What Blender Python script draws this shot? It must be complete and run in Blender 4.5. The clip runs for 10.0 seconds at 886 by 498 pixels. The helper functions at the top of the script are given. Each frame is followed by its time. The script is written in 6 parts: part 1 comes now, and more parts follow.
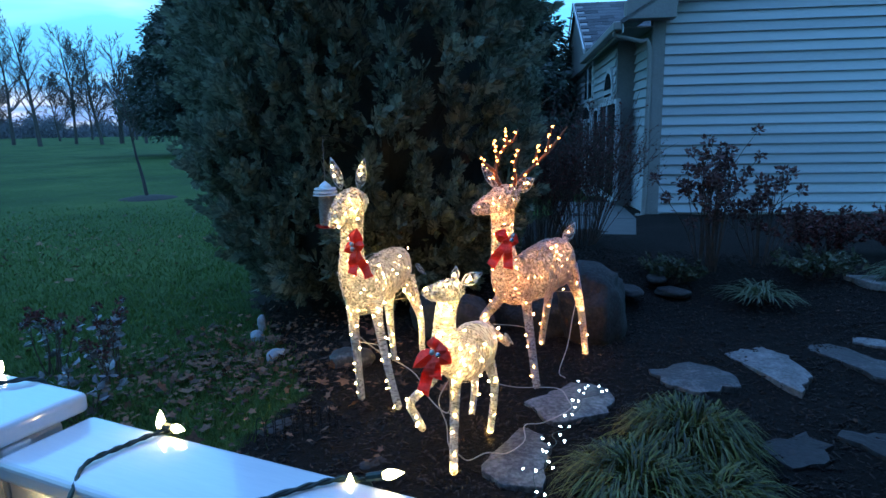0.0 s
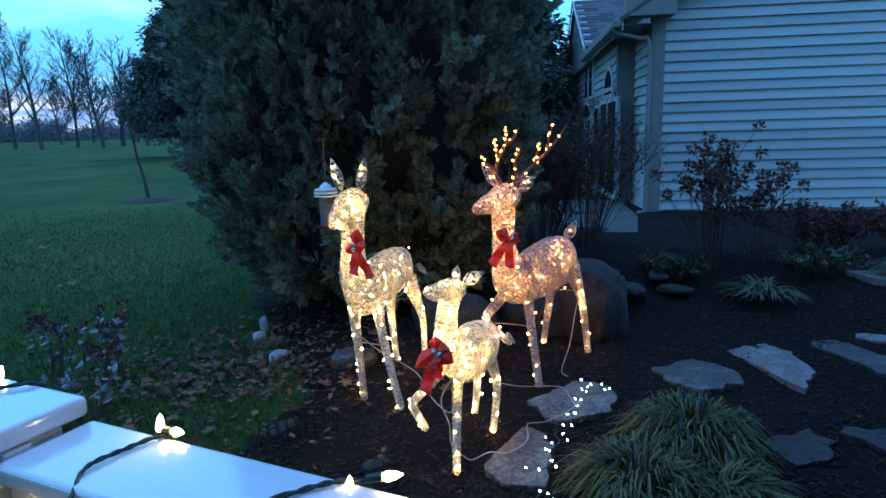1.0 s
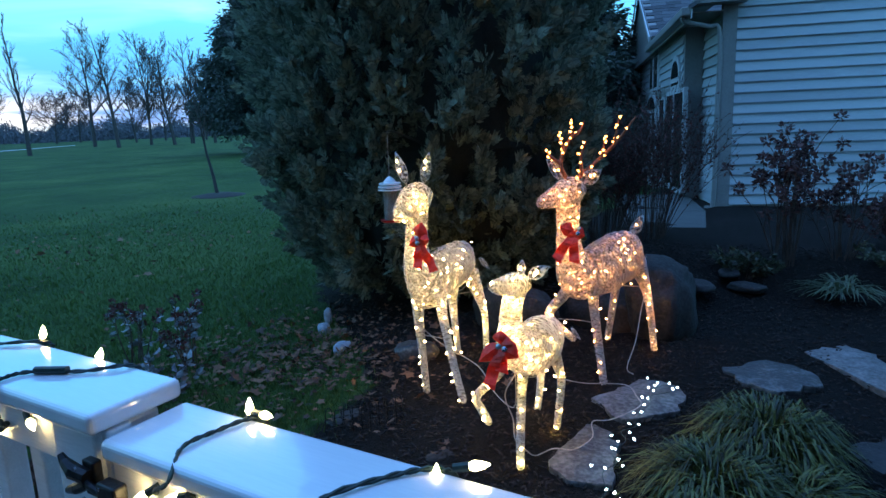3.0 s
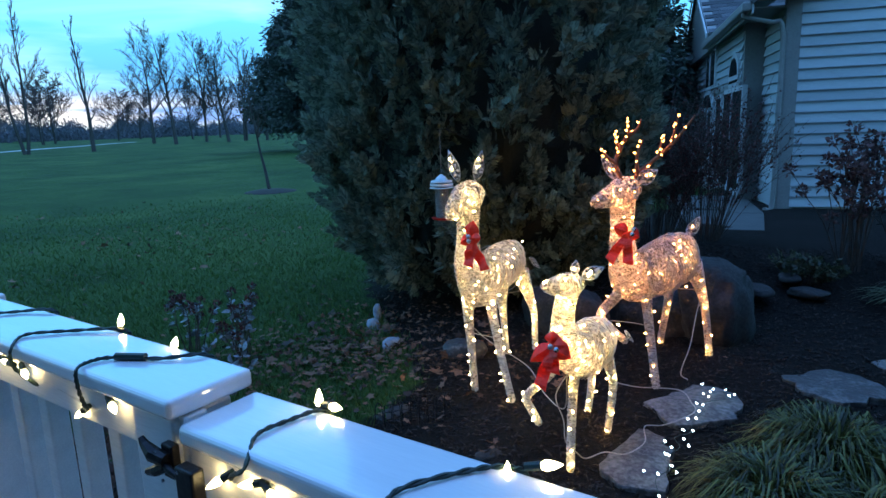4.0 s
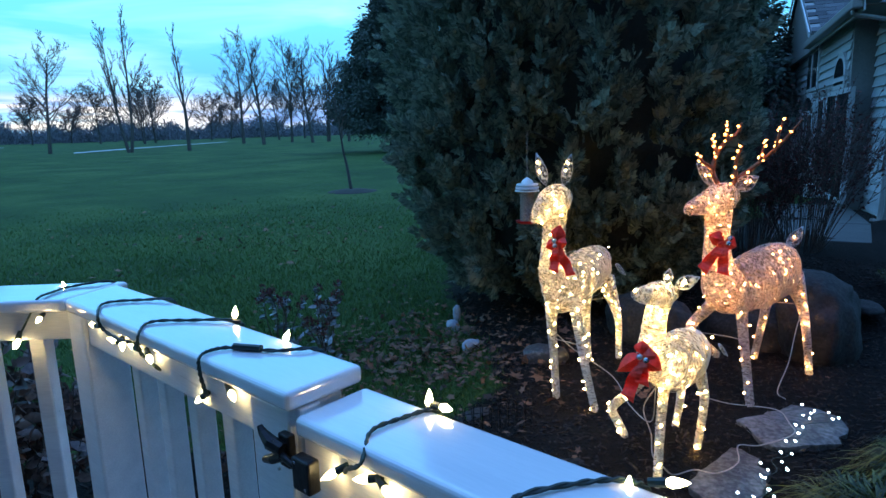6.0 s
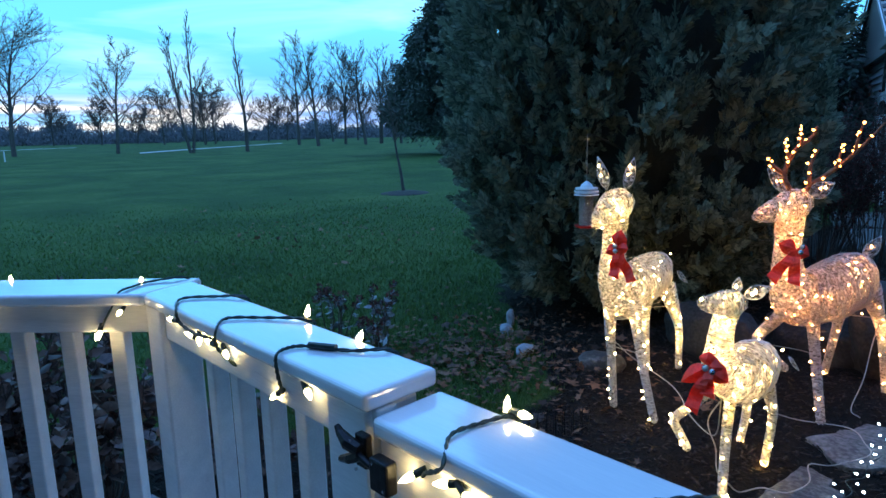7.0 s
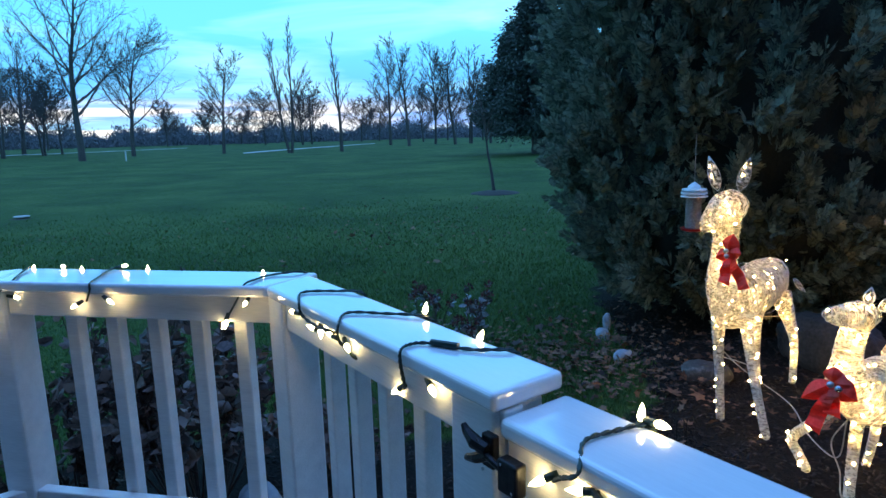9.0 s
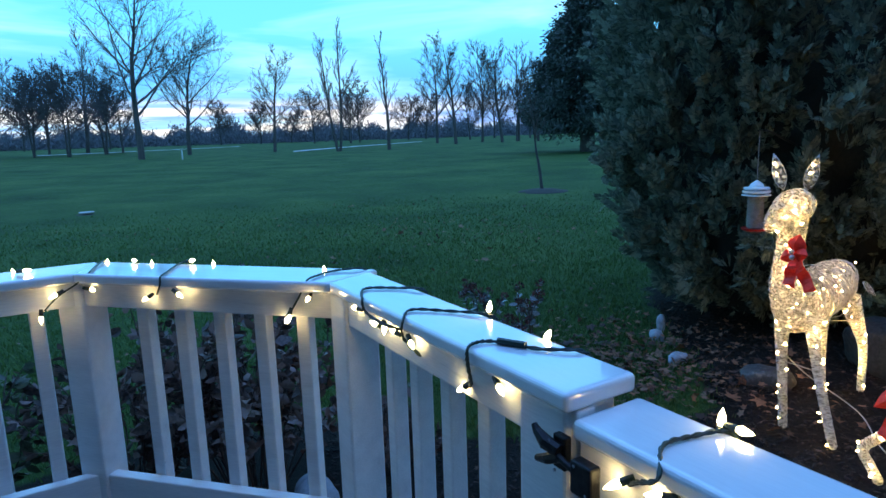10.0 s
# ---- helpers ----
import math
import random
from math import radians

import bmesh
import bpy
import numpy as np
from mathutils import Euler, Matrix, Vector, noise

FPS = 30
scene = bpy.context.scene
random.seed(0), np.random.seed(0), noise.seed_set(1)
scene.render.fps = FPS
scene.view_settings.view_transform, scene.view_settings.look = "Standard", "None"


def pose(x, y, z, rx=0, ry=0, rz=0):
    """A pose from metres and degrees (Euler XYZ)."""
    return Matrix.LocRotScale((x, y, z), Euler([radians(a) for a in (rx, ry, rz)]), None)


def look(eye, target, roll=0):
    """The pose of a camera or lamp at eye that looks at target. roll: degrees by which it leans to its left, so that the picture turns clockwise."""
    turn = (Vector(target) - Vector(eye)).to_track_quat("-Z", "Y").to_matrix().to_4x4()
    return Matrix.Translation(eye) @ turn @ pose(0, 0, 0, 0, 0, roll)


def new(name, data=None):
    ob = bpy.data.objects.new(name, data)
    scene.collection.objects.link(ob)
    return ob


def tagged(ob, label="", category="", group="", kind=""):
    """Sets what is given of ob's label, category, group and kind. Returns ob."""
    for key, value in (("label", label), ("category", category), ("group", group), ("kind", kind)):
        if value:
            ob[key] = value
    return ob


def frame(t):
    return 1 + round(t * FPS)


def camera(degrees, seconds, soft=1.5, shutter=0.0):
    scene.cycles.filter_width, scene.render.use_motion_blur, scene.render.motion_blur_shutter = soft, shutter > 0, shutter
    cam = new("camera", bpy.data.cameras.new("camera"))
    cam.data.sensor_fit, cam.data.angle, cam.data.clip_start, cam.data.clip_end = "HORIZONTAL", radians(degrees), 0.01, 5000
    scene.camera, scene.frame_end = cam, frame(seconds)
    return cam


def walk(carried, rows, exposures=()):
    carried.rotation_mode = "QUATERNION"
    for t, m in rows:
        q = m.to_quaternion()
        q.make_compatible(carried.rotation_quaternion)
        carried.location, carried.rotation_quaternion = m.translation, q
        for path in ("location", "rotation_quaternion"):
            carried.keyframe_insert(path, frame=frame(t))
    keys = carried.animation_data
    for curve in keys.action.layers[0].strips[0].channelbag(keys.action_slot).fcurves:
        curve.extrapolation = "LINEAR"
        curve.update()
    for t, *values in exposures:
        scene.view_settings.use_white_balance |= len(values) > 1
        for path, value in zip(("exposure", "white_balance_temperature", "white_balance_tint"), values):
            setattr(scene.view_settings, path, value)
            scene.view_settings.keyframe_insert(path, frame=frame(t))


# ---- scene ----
cam = camera(71.1, 10.0)
PATH = [
    (0, (0.038, -0.002, 1.466), (-0.78, 1.784, 1.095), -1.1),
    (0.5, (0.04, 0.0, 1.468), (-0.778, 1.787, 1.097), -1.4),
    (1, (0.042, 0.002, 1.467), (-0.782, 1.785, 1.094), -1.7),
    (1.5, (0.036, 0.002, 1.465), (-0.811, 1.773, 1.085), -1.7),
    (2, (0.033, -0.002, 1.464), (-0.852, 1.749, 1.076), -2.0),
    (2.5, (0.023, -0.005, 1.461), (-0.908, 1.722, 1.075), -2.3),
    (4, (-0.018, -0.029, 1.461), (-1.128, 1.591, 1.079), -2.1),
    (4.5, (-0.03, -0.037, 1.462), (-1.198, 1.541, 1.079), -2.2),
    (5, (-0.04, -0.044, 1.461), (-1.256, 1.499, 1.083), -2.2),
    (5.5, (-0.048, -0.049, 1.463), (-1.301, 1.464, 1.089), -2.0),
    (7, (-0.102, -0.082, 1.464), (-1.518, 1.285, 1.109), -1.4),
    (7.5, (-0.115, -0.086, 1.462), (-1.584, 1.223, 1.106), -1.5),
    (8, (-0.125, -0.095, 1.462), (-1.633, 1.17, 1.105), -1.2),
    (8.5, (-0.133, -0.106, 1.462), (-1.683, 1.106, 1.105), -1.2),
    (9, (-0.147, -0.125, 1.464), (-1.743, 1.029, 1.116), -1.6),
    (9.5, (-0.164, -0.139, 1.463), (-1.802, 0.955, 1.117), -1.8),
    (10, (-0.171, -0.154, 1.464), (-1.848, 0.878, 1.114), -1.8),
]
walk(cam, [(t, look(eye, target, roll)) for t, eye, target, roll in PATH])

# ---- world: blue dusk with a bright slit under the clouds in the west ----
scene.view_settings.exposure = 0.0
world = bpy.data.worlds.new("dusk_sky")
scene.world = world
world.use_nodes = True
wn, wl = world.node_tree.nodes, world.node_tree.links
wn.clear()


def wnode(kind, **kw):
    n = wn.new(kind)
    for k, val in kw.items():
        n.inputs[k].default_value = val
    return n


def ramp_on(nodes, stops, mode="LINEAR"):
    r = nodes.new("ShaderNodeValToRGB")
    r.color_ramp.interpolation = mode
    els = r.color_ramp.elements
    while len(els) > 1:
        els.remove(els[-1])
    els[0].position, els[0].color = stops[0][0], (*stops[0][1], 1)
    for p, col in stops[1:]:
        els.new(p).color = (*col, 1)
    return r


def wmul(a, b):
    m = wn.new("ShaderNodeMath")
    m.operation = "MULTIPLY"
    wl.new(a, m.inputs[0])
    wl.new(b, m.inputs[1])
    return m.outputs[0]


tc = wn.new("ShaderNodeTexCoord")
sep = wn.new("ShaderNodeSeparateXYZ")
wl.new(tc.outputs["Generated"], sep.inputs[0])
base = ramp_on(wn, [(0.0, (0.10, 0.15, 0.32)), (0.03, (0.21, 0.36, 0.72)), (0.075, (0.12, 0.44, 0.90)), (0.16, (0.14, 0.60, 1.04)),
                    (0.30, (0.12, 0.58, 1.10)), (0.55, (0.20, 0.68, 1.48)), (1.0, (0.27, 0.61, 1.62))])
wl.new(sep.outputs["Z"], base.inputs[0])
# long flat cloud streaks
mp = wn.new("ShaderNodeMapping")
mp.inputs["Scale"].default_value = (2.2, 2.2, 15.0)
wl.new(tc.outputs["Generated"], mp.inputs[0])
cl = wnode("ShaderNodeTexNoise", Scale=1.0, Detail=5.0, Roughness=0.55, Distortion=0.4)
wl.new(mp.outputs[0], cl.inputs["Vector"])
clr = ramp_on(wn, [(0.46, (0, 0, 0)), (0.70, (1, 1, 1))])
wl.new(cl.outputs["Fac"], clr.inputs[0])
high = ramp_on(wn, [(0.22, (1, 1, 1)), (0.55, (0.15, 0.15, 0.15))])
wl.new(sep.outputs["Z"], high.inputs[0])
cloud = wn.new("ShaderNodeMixRGB")
cloud.inputs[2].default_value = (0.38, 0.78, 1.0, 1)
wl.new(base.outputs[0], cloud.inputs[1])
wl.new(wmul(clr.outputs[0], high.outputs[0]), cloud.inputs[0])
# the slit of sunset light just over the western trees
band = ramp_on(wn, [(0.0, (0, 0, 0)), (0.022, (1, 1, 1)), (0.05, (1, 1, 1)), (0.07, (0, 0, 0))])
wl.new(sep.outputs["Z"], band.inputs[0])
west = wn.new("ShaderNodeVectorMath")
west.operation = "DOT_PRODUCT"
west.inputs[1].default_value = (-0.985, 0.17, 0.0)
wl.new(tc.outputs["Generated"], west.inputs[0])
westr = ramp_on(wn, [(0.86, (0, 0, 0)), (0.985, (1, 1, 1))])
wl.new(west.outputs["Value"], westr.inputs[0])
mp2 = wn.new("ShaderNodeMapping")
mp2.inputs["Scale"].default_value = (3.0, 3.0, 55.0)
wl.new(tc.outputs["Generated"], mp2.inputs[0])
st = wnode("ShaderNodeTexNoise", Scale=1.0, Detail=4.0, Roughness=0.5)
wl.new(mp2.outputs[0], st.inputs["Vector"])
str_ = ramp_on(wn, [(0.40, (0, 0, 0)), (0.52, (1, 1, 1))])
wl.new(st.outputs["Fac"], str_.inputs[0])


slit = wn.new("ShaderNodeMixRGB")
slit.inputs[2].default_value = (0.95, 0.88, 0.82, 1)
wl.new(wmul(wmul(band.outputs[0], westr.outputs[0]), str_.outputs[0]), slit.inputs[0])
wl.new(cloud.outputs[0], slit.inputs[1])
bg = wnode("ShaderNodeBackground", Strength=1.6)
wl.new(slit.outputs[0], bg.inputs[0])
wo = wn.new("ShaderNodeOutputWorld")
wl.new(bg.outputs[0], wo.inputs[0])


# ---- materials ----
def material(name):
    m = bpy.data.materials.new(name)
    m.use_nodes = True
    n = m.node_tree.nodes
    return m, n, m.node_tree.links, n["Principled BSDF"]


def surface(name, dark, light, scale=8.0, rough=0.7, bump=0.2, fine=60.0, metal=0.0, per="", stretch=(1, 1, 1), spec=0.4, bdist=0.01, coat=0.0):
    """A worn surface: broad stains between two colours, fine grain, a bump of both, and a change from piece to piece."""
    m, n, l, p = material(name)
    t = n.new("ShaderNodeTexCoord")
    mpn = n.new("ShaderNodeMapping")
    mpn.inputs["Scale"].default_value = stretch
    l.new(t.outputs["Object"], mpn.inputs[0])
    a = n.new("ShaderNodeTexNoise")
    a.inputs["Scale"].default_value, a.inputs["Detail"].default_value = scale, 4
    b = n.new("ShaderNodeTexNoise")
    b.inputs["Scale"].default_value, b.inputs["Detail"].default_value = fine, 3
    l.new(mpn.outputs[0], a.inputs["Vector"])
    l.new(mpn.outputs[0], b.inputs["Vector"])
    add = n.new("ShaderNodeMath")
    add.operation = "MULTIPLY_ADD"
    add.inputs[1].default_value = 0.5
    l.new(b.outputs["Fac"], add.inputs[0])
    half = n.new("ShaderNodeMath")
    half.operation = "MULTIPLY"
    half.inputs[1].default_value = 0.5
    l.new(a.outputs["Fac"], half.inputs[0])
    l.new(half.outputs[0], add.inputs[2])
    fac = add.outputs[0]
    r = ramp_on(n, [(0.33, dark), (0.67, light)])
    if per:
        src = n.new("ShaderNodeObjectInfo" if per == "object" else "ShaderNodeNewGeometry")
        val = src.outputs["Random" if per == "object" else "Random Per Island"]
        sh = n.new("ShaderNodeMath")
        sh.operation = "MULTIPLY_ADD"
        sh.inputs[1].default_value, sh.inputs[2].default_value = 0.5, -0.25
        l.new(val, sh.inputs[0])
        su = n.new("ShaderNodeMath")
        l.new(fac, su.inputs[0])
        l.new(sh.outputs[0], su.inputs[1])
        l.new(su.outputs[0], r.inputs[0])
    else:
        l.new(fac, r.inputs[0])
    l.new(r.outputs[0], p.inputs["Base Color"])
    rr = n.new("ShaderNodeMapRange")
    rr.inputs["To Min"].default_value, rr.inputs["To Max"].default_value = max(rough - 0.12, 0.03), min(rough + 0.12, 1)
    l.new(a.outputs["Fac"], rr.inputs["Value"])
    l.new(rr.outputs[0], p.inputs["Roughness"])
    p.inputs["Metallic"].default_value = metal
    p.inputs["Specular IOR Level"].default_value = spec
    p.inputs["Coat Weight"].default_value = coat
    if bump:
        bp = n.new("ShaderNodeBump")
        bp.inputs["Strength"].default_value, bp.inputs["Distance"].default_value = bump, bdist
        l.new(fac, bp.inputs["Height"])
        l.new(bp.outputs[0], p.inputs["Normal"])
    return m


def glow(name, colour, strength):
    m, n, l, p = material(name)
    p.inputs["Base Color"].default_value = (*colour, 1)
    p.inputs["Emission Color"].default_value = (*colour, 1)
    p.inputs["Emission Strength"].default_value = strength
    return m


def leafy(name, dark, light, thin=0.35, rough=0.55):
    """Leaves: a shade for each leaf, and some light through them."""
    m = surface(name, dark, light, 6, rough, 0.1, 80, per="island")
    n, l = m.node_tree.nodes, m.node_tree.links
    p, out = n["Principled BSDF"], n["Material Output"]
    tr = n.new("ShaderNodeBsdfTranslucent")
    l.new(p.inputs["Base Color"].links[0].from_socket, tr.inputs[0])
    mx = n.new("ShaderNodeMixShader")
    mx.inputs[0].default_value = thin
    l.new(p.outputs[0], mx.inputs[1])
    l.new(tr.outputs[0], mx.inputs[2])
    l.new(mx.outputs[0], out.inputs[0])
    return m


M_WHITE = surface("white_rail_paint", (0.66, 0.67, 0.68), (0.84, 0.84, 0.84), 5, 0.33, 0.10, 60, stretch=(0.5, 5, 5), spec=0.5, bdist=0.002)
# wet gloss on the caps; base paler than M_WHITE puts sky brightness into colour
M_CAP = surface("wet_white_cap_skylit", (0.80, 0.81, 0.82), (0.88, 0.88, 0.88), 5, 0.14, 0.08, 60, stretch=(0.5, 5, 5), spec=0.6, bdist=0.0015, coat=1.0)
M_SIDING = surface("pale_siding_paint", (0.285, 0.305, 0.32), (0.36, 0.385, 0.40), 1.5, 0.55, 0.08, 40, per="object", stretch=(0.4, 2, 2), bdist=0.003)
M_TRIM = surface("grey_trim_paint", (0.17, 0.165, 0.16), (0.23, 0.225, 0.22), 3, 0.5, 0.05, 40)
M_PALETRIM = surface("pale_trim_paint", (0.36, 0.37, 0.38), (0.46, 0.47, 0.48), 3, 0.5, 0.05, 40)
M_SHINGLE = surface("grey_shingle", (0.035, 0.035, 0.04), (0.085, 0.085, 0.092), 4, 0.9, 0.4, 150, per="object")
M_DARKGLASS, _n, _l, _p = material("dark_window_glass")
_p.inputs["Base Color"].default_value = (0.012, 0.014, 0.018, 1)
_p.inputs["Roughness"].default_value = 0.12
_p.inputs["Specular IOR Level"].default_value = 0.2
M_CONCRETE = surface("concrete", (0.25, 0.25, 0.23), (0.38, 0.38, 0.36), 3, 0.85, 0.3, 120)
M_FOLIAGE = leafy("evergreen_foliage", (0.080, 0.104, 0.074), (0.225, 0.262, 0.182), 0.40, 0.7)
M_SPRUCE = leafy("spruce_foliage", (0.022, 0.034, 0.028), (0.055, 0.075, 0.055), 0.15)
# near-black tone for the shade within the crown, also on the feeder's twig
M_CORE = surface("dark_crown_shade", (0.012, 0.015, 0.011), (0.03, 0.034, 0.025), 12, 0.95, 0.5, 60)
M_BARK = surface("grey_bark", (0.032, 0.028, 0.026), (0.080, 0.068, 0.062), 6, 0.9, 0.5, 40)
M_TWIG = surface("bare_twigs", (0.055, 0.048, 0.048), (0.10, 0.088, 0.088), 1, 0.9, 0, 10)
# a little distance haze is put into this colour: paler, bluer than the bark
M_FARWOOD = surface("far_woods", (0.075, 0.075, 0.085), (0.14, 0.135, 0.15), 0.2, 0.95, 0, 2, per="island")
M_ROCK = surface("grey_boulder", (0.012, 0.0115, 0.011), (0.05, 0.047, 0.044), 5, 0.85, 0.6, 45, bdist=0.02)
M_FLAG = surface("pale_flagstone", (0.05, 0.049, 0.048), (0.27, 0.26, 0.25), 9, 0.55, 0.5, 50, per="object", bdist=0.015)
M_PALEROCK = surface("white_rock", (0.16, 0.18, 0.21), (0.34, 0.36, 0.39), 9, 0.7, 0.5, 40)

# ---- helpers of this scene ----
def smooth(ob, on=True):
    for f in ob.data.polygons:
        f.use_smooth = on
    return ob


def mesh(name, verts, faces, mat):
    me = bpy.data.meshes.new(name)
    me.from_pydata([tuple(map(float, q)) for q in verts], [], [tuple(map(int, f)) for f in faces])
    me.materials.append(mat)
    return me


def soup(name, verts, faces, mat):
    """A large mesh from arrays: all faces have the same number of corners."""
    verts, faces = np.asarray(verts, np.float32), np.asarray(faces, np.int32)
    me = bpy.data.meshes.new(name)
    k = faces.shape[1]
    me.vertices.add(len(verts))
    me.vertices.foreach_set("co", verts.ravel())
    me.loops.add(faces.size)
    me.loops.foreach_set("vertex_index", faces.ravel())
    me.polygons.add(len(faces))
    me.polygons.foreach_set("loop_start", np.arange(0, faces.size, k, dtype=np.int32))
    me.update(calc_edges=True)
    me.materials.append(mat)
    return me


def thing(name, label, category, m=None, group="", kind=""):
    ob = tagged(new(name), label, category, group, kind)
    if m is not None:
        ob.matrix_world = m
    return ob


def part(name, data, mat=None, parent=None, label="", at=None, kind=""):
    """Links a bmesh or a mesh as one object under parent, at a local pose."""
    if isinstance(data, bmesh.types.BMesh):
        me = bpy.data.meshes.new(name)
        data.to_mesh(me)
        data.free()
        data = me
    if mat is not None and not data.materials:
        data.materials.append(mat)
    ob = new(name, data)
    ob.parent = parent
    if at is not None:
        ob.matrix_local = at
    return tagged(ob, label, kind=kind)


def box(x0, x1, y0, y1, z0, z1, bevel=0.004, seg=2):
    bm = bmesh.new()
    bmesh.ops.create_cube(bm, size=1)
    for q in bm.verts:
        q.co = ((x0 + x1) / 2 + q.co.x * (x1 - x0), (y0 + y1) / 2 + q.co.y * (y1 - y0), (z0 + z1) / 2 + q.co.z * (z1 - z0))
    if bevel:
        bmesh.ops.bevel(bm, geom=bm.edges[:], offset=bevel, segments=seg, profile=0.5, affect="EDGES")
    return bm


def prism(points, z0, z1, bevel=0.0):
    """An upright slab over an outline."""
    bm = bmesh.new()
    f = bm.faces.new([bm.verts.new((x, y, z0)) for x, y in points])
    up = bmesh.ops.extrude_face_region(bm, geom=[f])
    for q in up["geom"]:
        if isinstance(q, bmesh.types.BMVert):
            q.co.z = z1
    bmesh.ops.recalc_face_normals(bm, faces=bm.faces[:])
    if bevel:
        bmesh.ops.bevel(bm, geom=bm.edges[:], offset=bevel, segments=4, profile=0.5, affect="EDGES")
    return bm


def loft_arrays(path, radii, sides=10, caps=True):
    """A tube of elliptic rings along a path; radii are numbers or (wide, high) pairs."""
    pts = [Vector(q) for q in path]
    vs, fs = [], []
    ref = None
    for i, q in enumerate(pts):
        d = (pts[min(i + 1, len(pts) - 1)] - pts[max(i - 1, 0)]).normalized()
        if ref is None:
            ref = Vector((0, 0, 1)) if abs(d.z) < 0.8 else Vector((0, 1, 0))
        side = d.cross(ref)
        side = side.normalized() if side.length > 1e-4 else d.orthogonal().normalized()
        up = side.cross(d).normalized()
        ref = up
        r = radii[i] if not isinstance(radii, (int, float)) else radii
        a, b = r if isinstance(r, (tuple, list)) else (r, r)
        for k in range(sides):
            w = 2 * math.pi * k / sides
            vs.append(q + side * (a * math.cos(w)) + up * (b * math.sin(w)))
    for i in range(len(pts) - 1):
        for k in range(sides):
            k2 = (k + 1) % sides
            fs.append((i * sides + k, i * sides + k2, (i + 1) * sides + k2, (i + 1) * sides + k))
    if caps:
        fs.append(tuple(range(sides))[::-1])
        fs.append(tuple((len(pts) - 1) * sides + k for k in range(sides)))
    return vs, fs


def spline(points, steps=6):
    """A smooth line (Catmull-Rom) through rows of numbers."""
    p = np.asarray(points, float)
    p = np.vstack([2 * p[0] - p[1], p, 2 * p[-1] - p[-2]])
    out = []
    for i in range(1, len(p) - 2):
        for k in range(steps):
            t = k / steps
            a, b, c, d = p[i - 1], p[i], p[i + 1], p[i + 2]
            out.append(0.5 * (2 * b + (c - a) * t + (2 * a - 5 * b + 4 * c - d) * t * t + (3 * b - a - 3 * c + d) * t ** 3))
    out.append(p[-2])
    return np.array(out)


class Lump:
    """Gathers several tubes and shells into one mesh."""

    def __init__(self):
        self.v, self.f = [], []

    def add(self, vs, fs):
        n = len(self.v)
        self.v += [tuple(q) for q in vs]
        self.f += [tuple(i + n for i in f) for f in fs]
        return self

    def tube(self, path, radii, sides=10, caps=True):
        return self.add(*loft_arrays(path, radii, sides, caps))

    def made(self, name, mat):
        return mesh(name, self.v, self.f, mat)


def height(x, y):
    """The ground: flat by the deck, up behind the boulder towards the house, and a slow rise over the far lawn."""
    r = math.hypot(x, y)
    z = 0.6 * max(0.0, (r - 14) / 61) ** 1.15 if r < 260 else 0.6 * (246 / 61) ** 1.15
    a = min(max((y - 4.45) / 1.6, 0), 1) * min(max((x + 2.9) / 1.0, 0), 1)
    z += 0.27 * a * a * (3 - 2 * a)
    return z

# ---- ground: one sheet from the deck to the horizon ----
BED = [(-1.0, -3.0), (-3.3, -3.0), (-3.45, -0.6), (-3.3, 0.7), (-2.6, 1.4), (-2.0, 2.0), (-2.1, 2.7), (-2.5, 3.15), (-3.3, 3.75), (-4.0, 4.4), (-4.6, 5.4), (-4.2, 7.2),
       (-3.0, 9.5), (-2.0, 12.0), (9.0, 15.5), (9.0, -3.0)]


def bed_edge(x, y):
    """Metres inside the planting bed's outline (negative on the lawn)."""
    best, inside = 1e9, False
    for (ax, ay), (bx, by) in zip(BED, BED[1:] + BED[:1]):
        dx, dy = bx - ax, by - ay
        t = min(max(((x - ax) * dx + (y - ay) * dy) / (dx * dx + dy * dy), 0), 1)
        best = min(best, math.hypot(x - ax - t * dx, y - ay - t * dy))
        if (ay > y) != (by > y) and x < ax + (y - ay) * dx / dy:
            inside = not inside
    return best if inside else -best


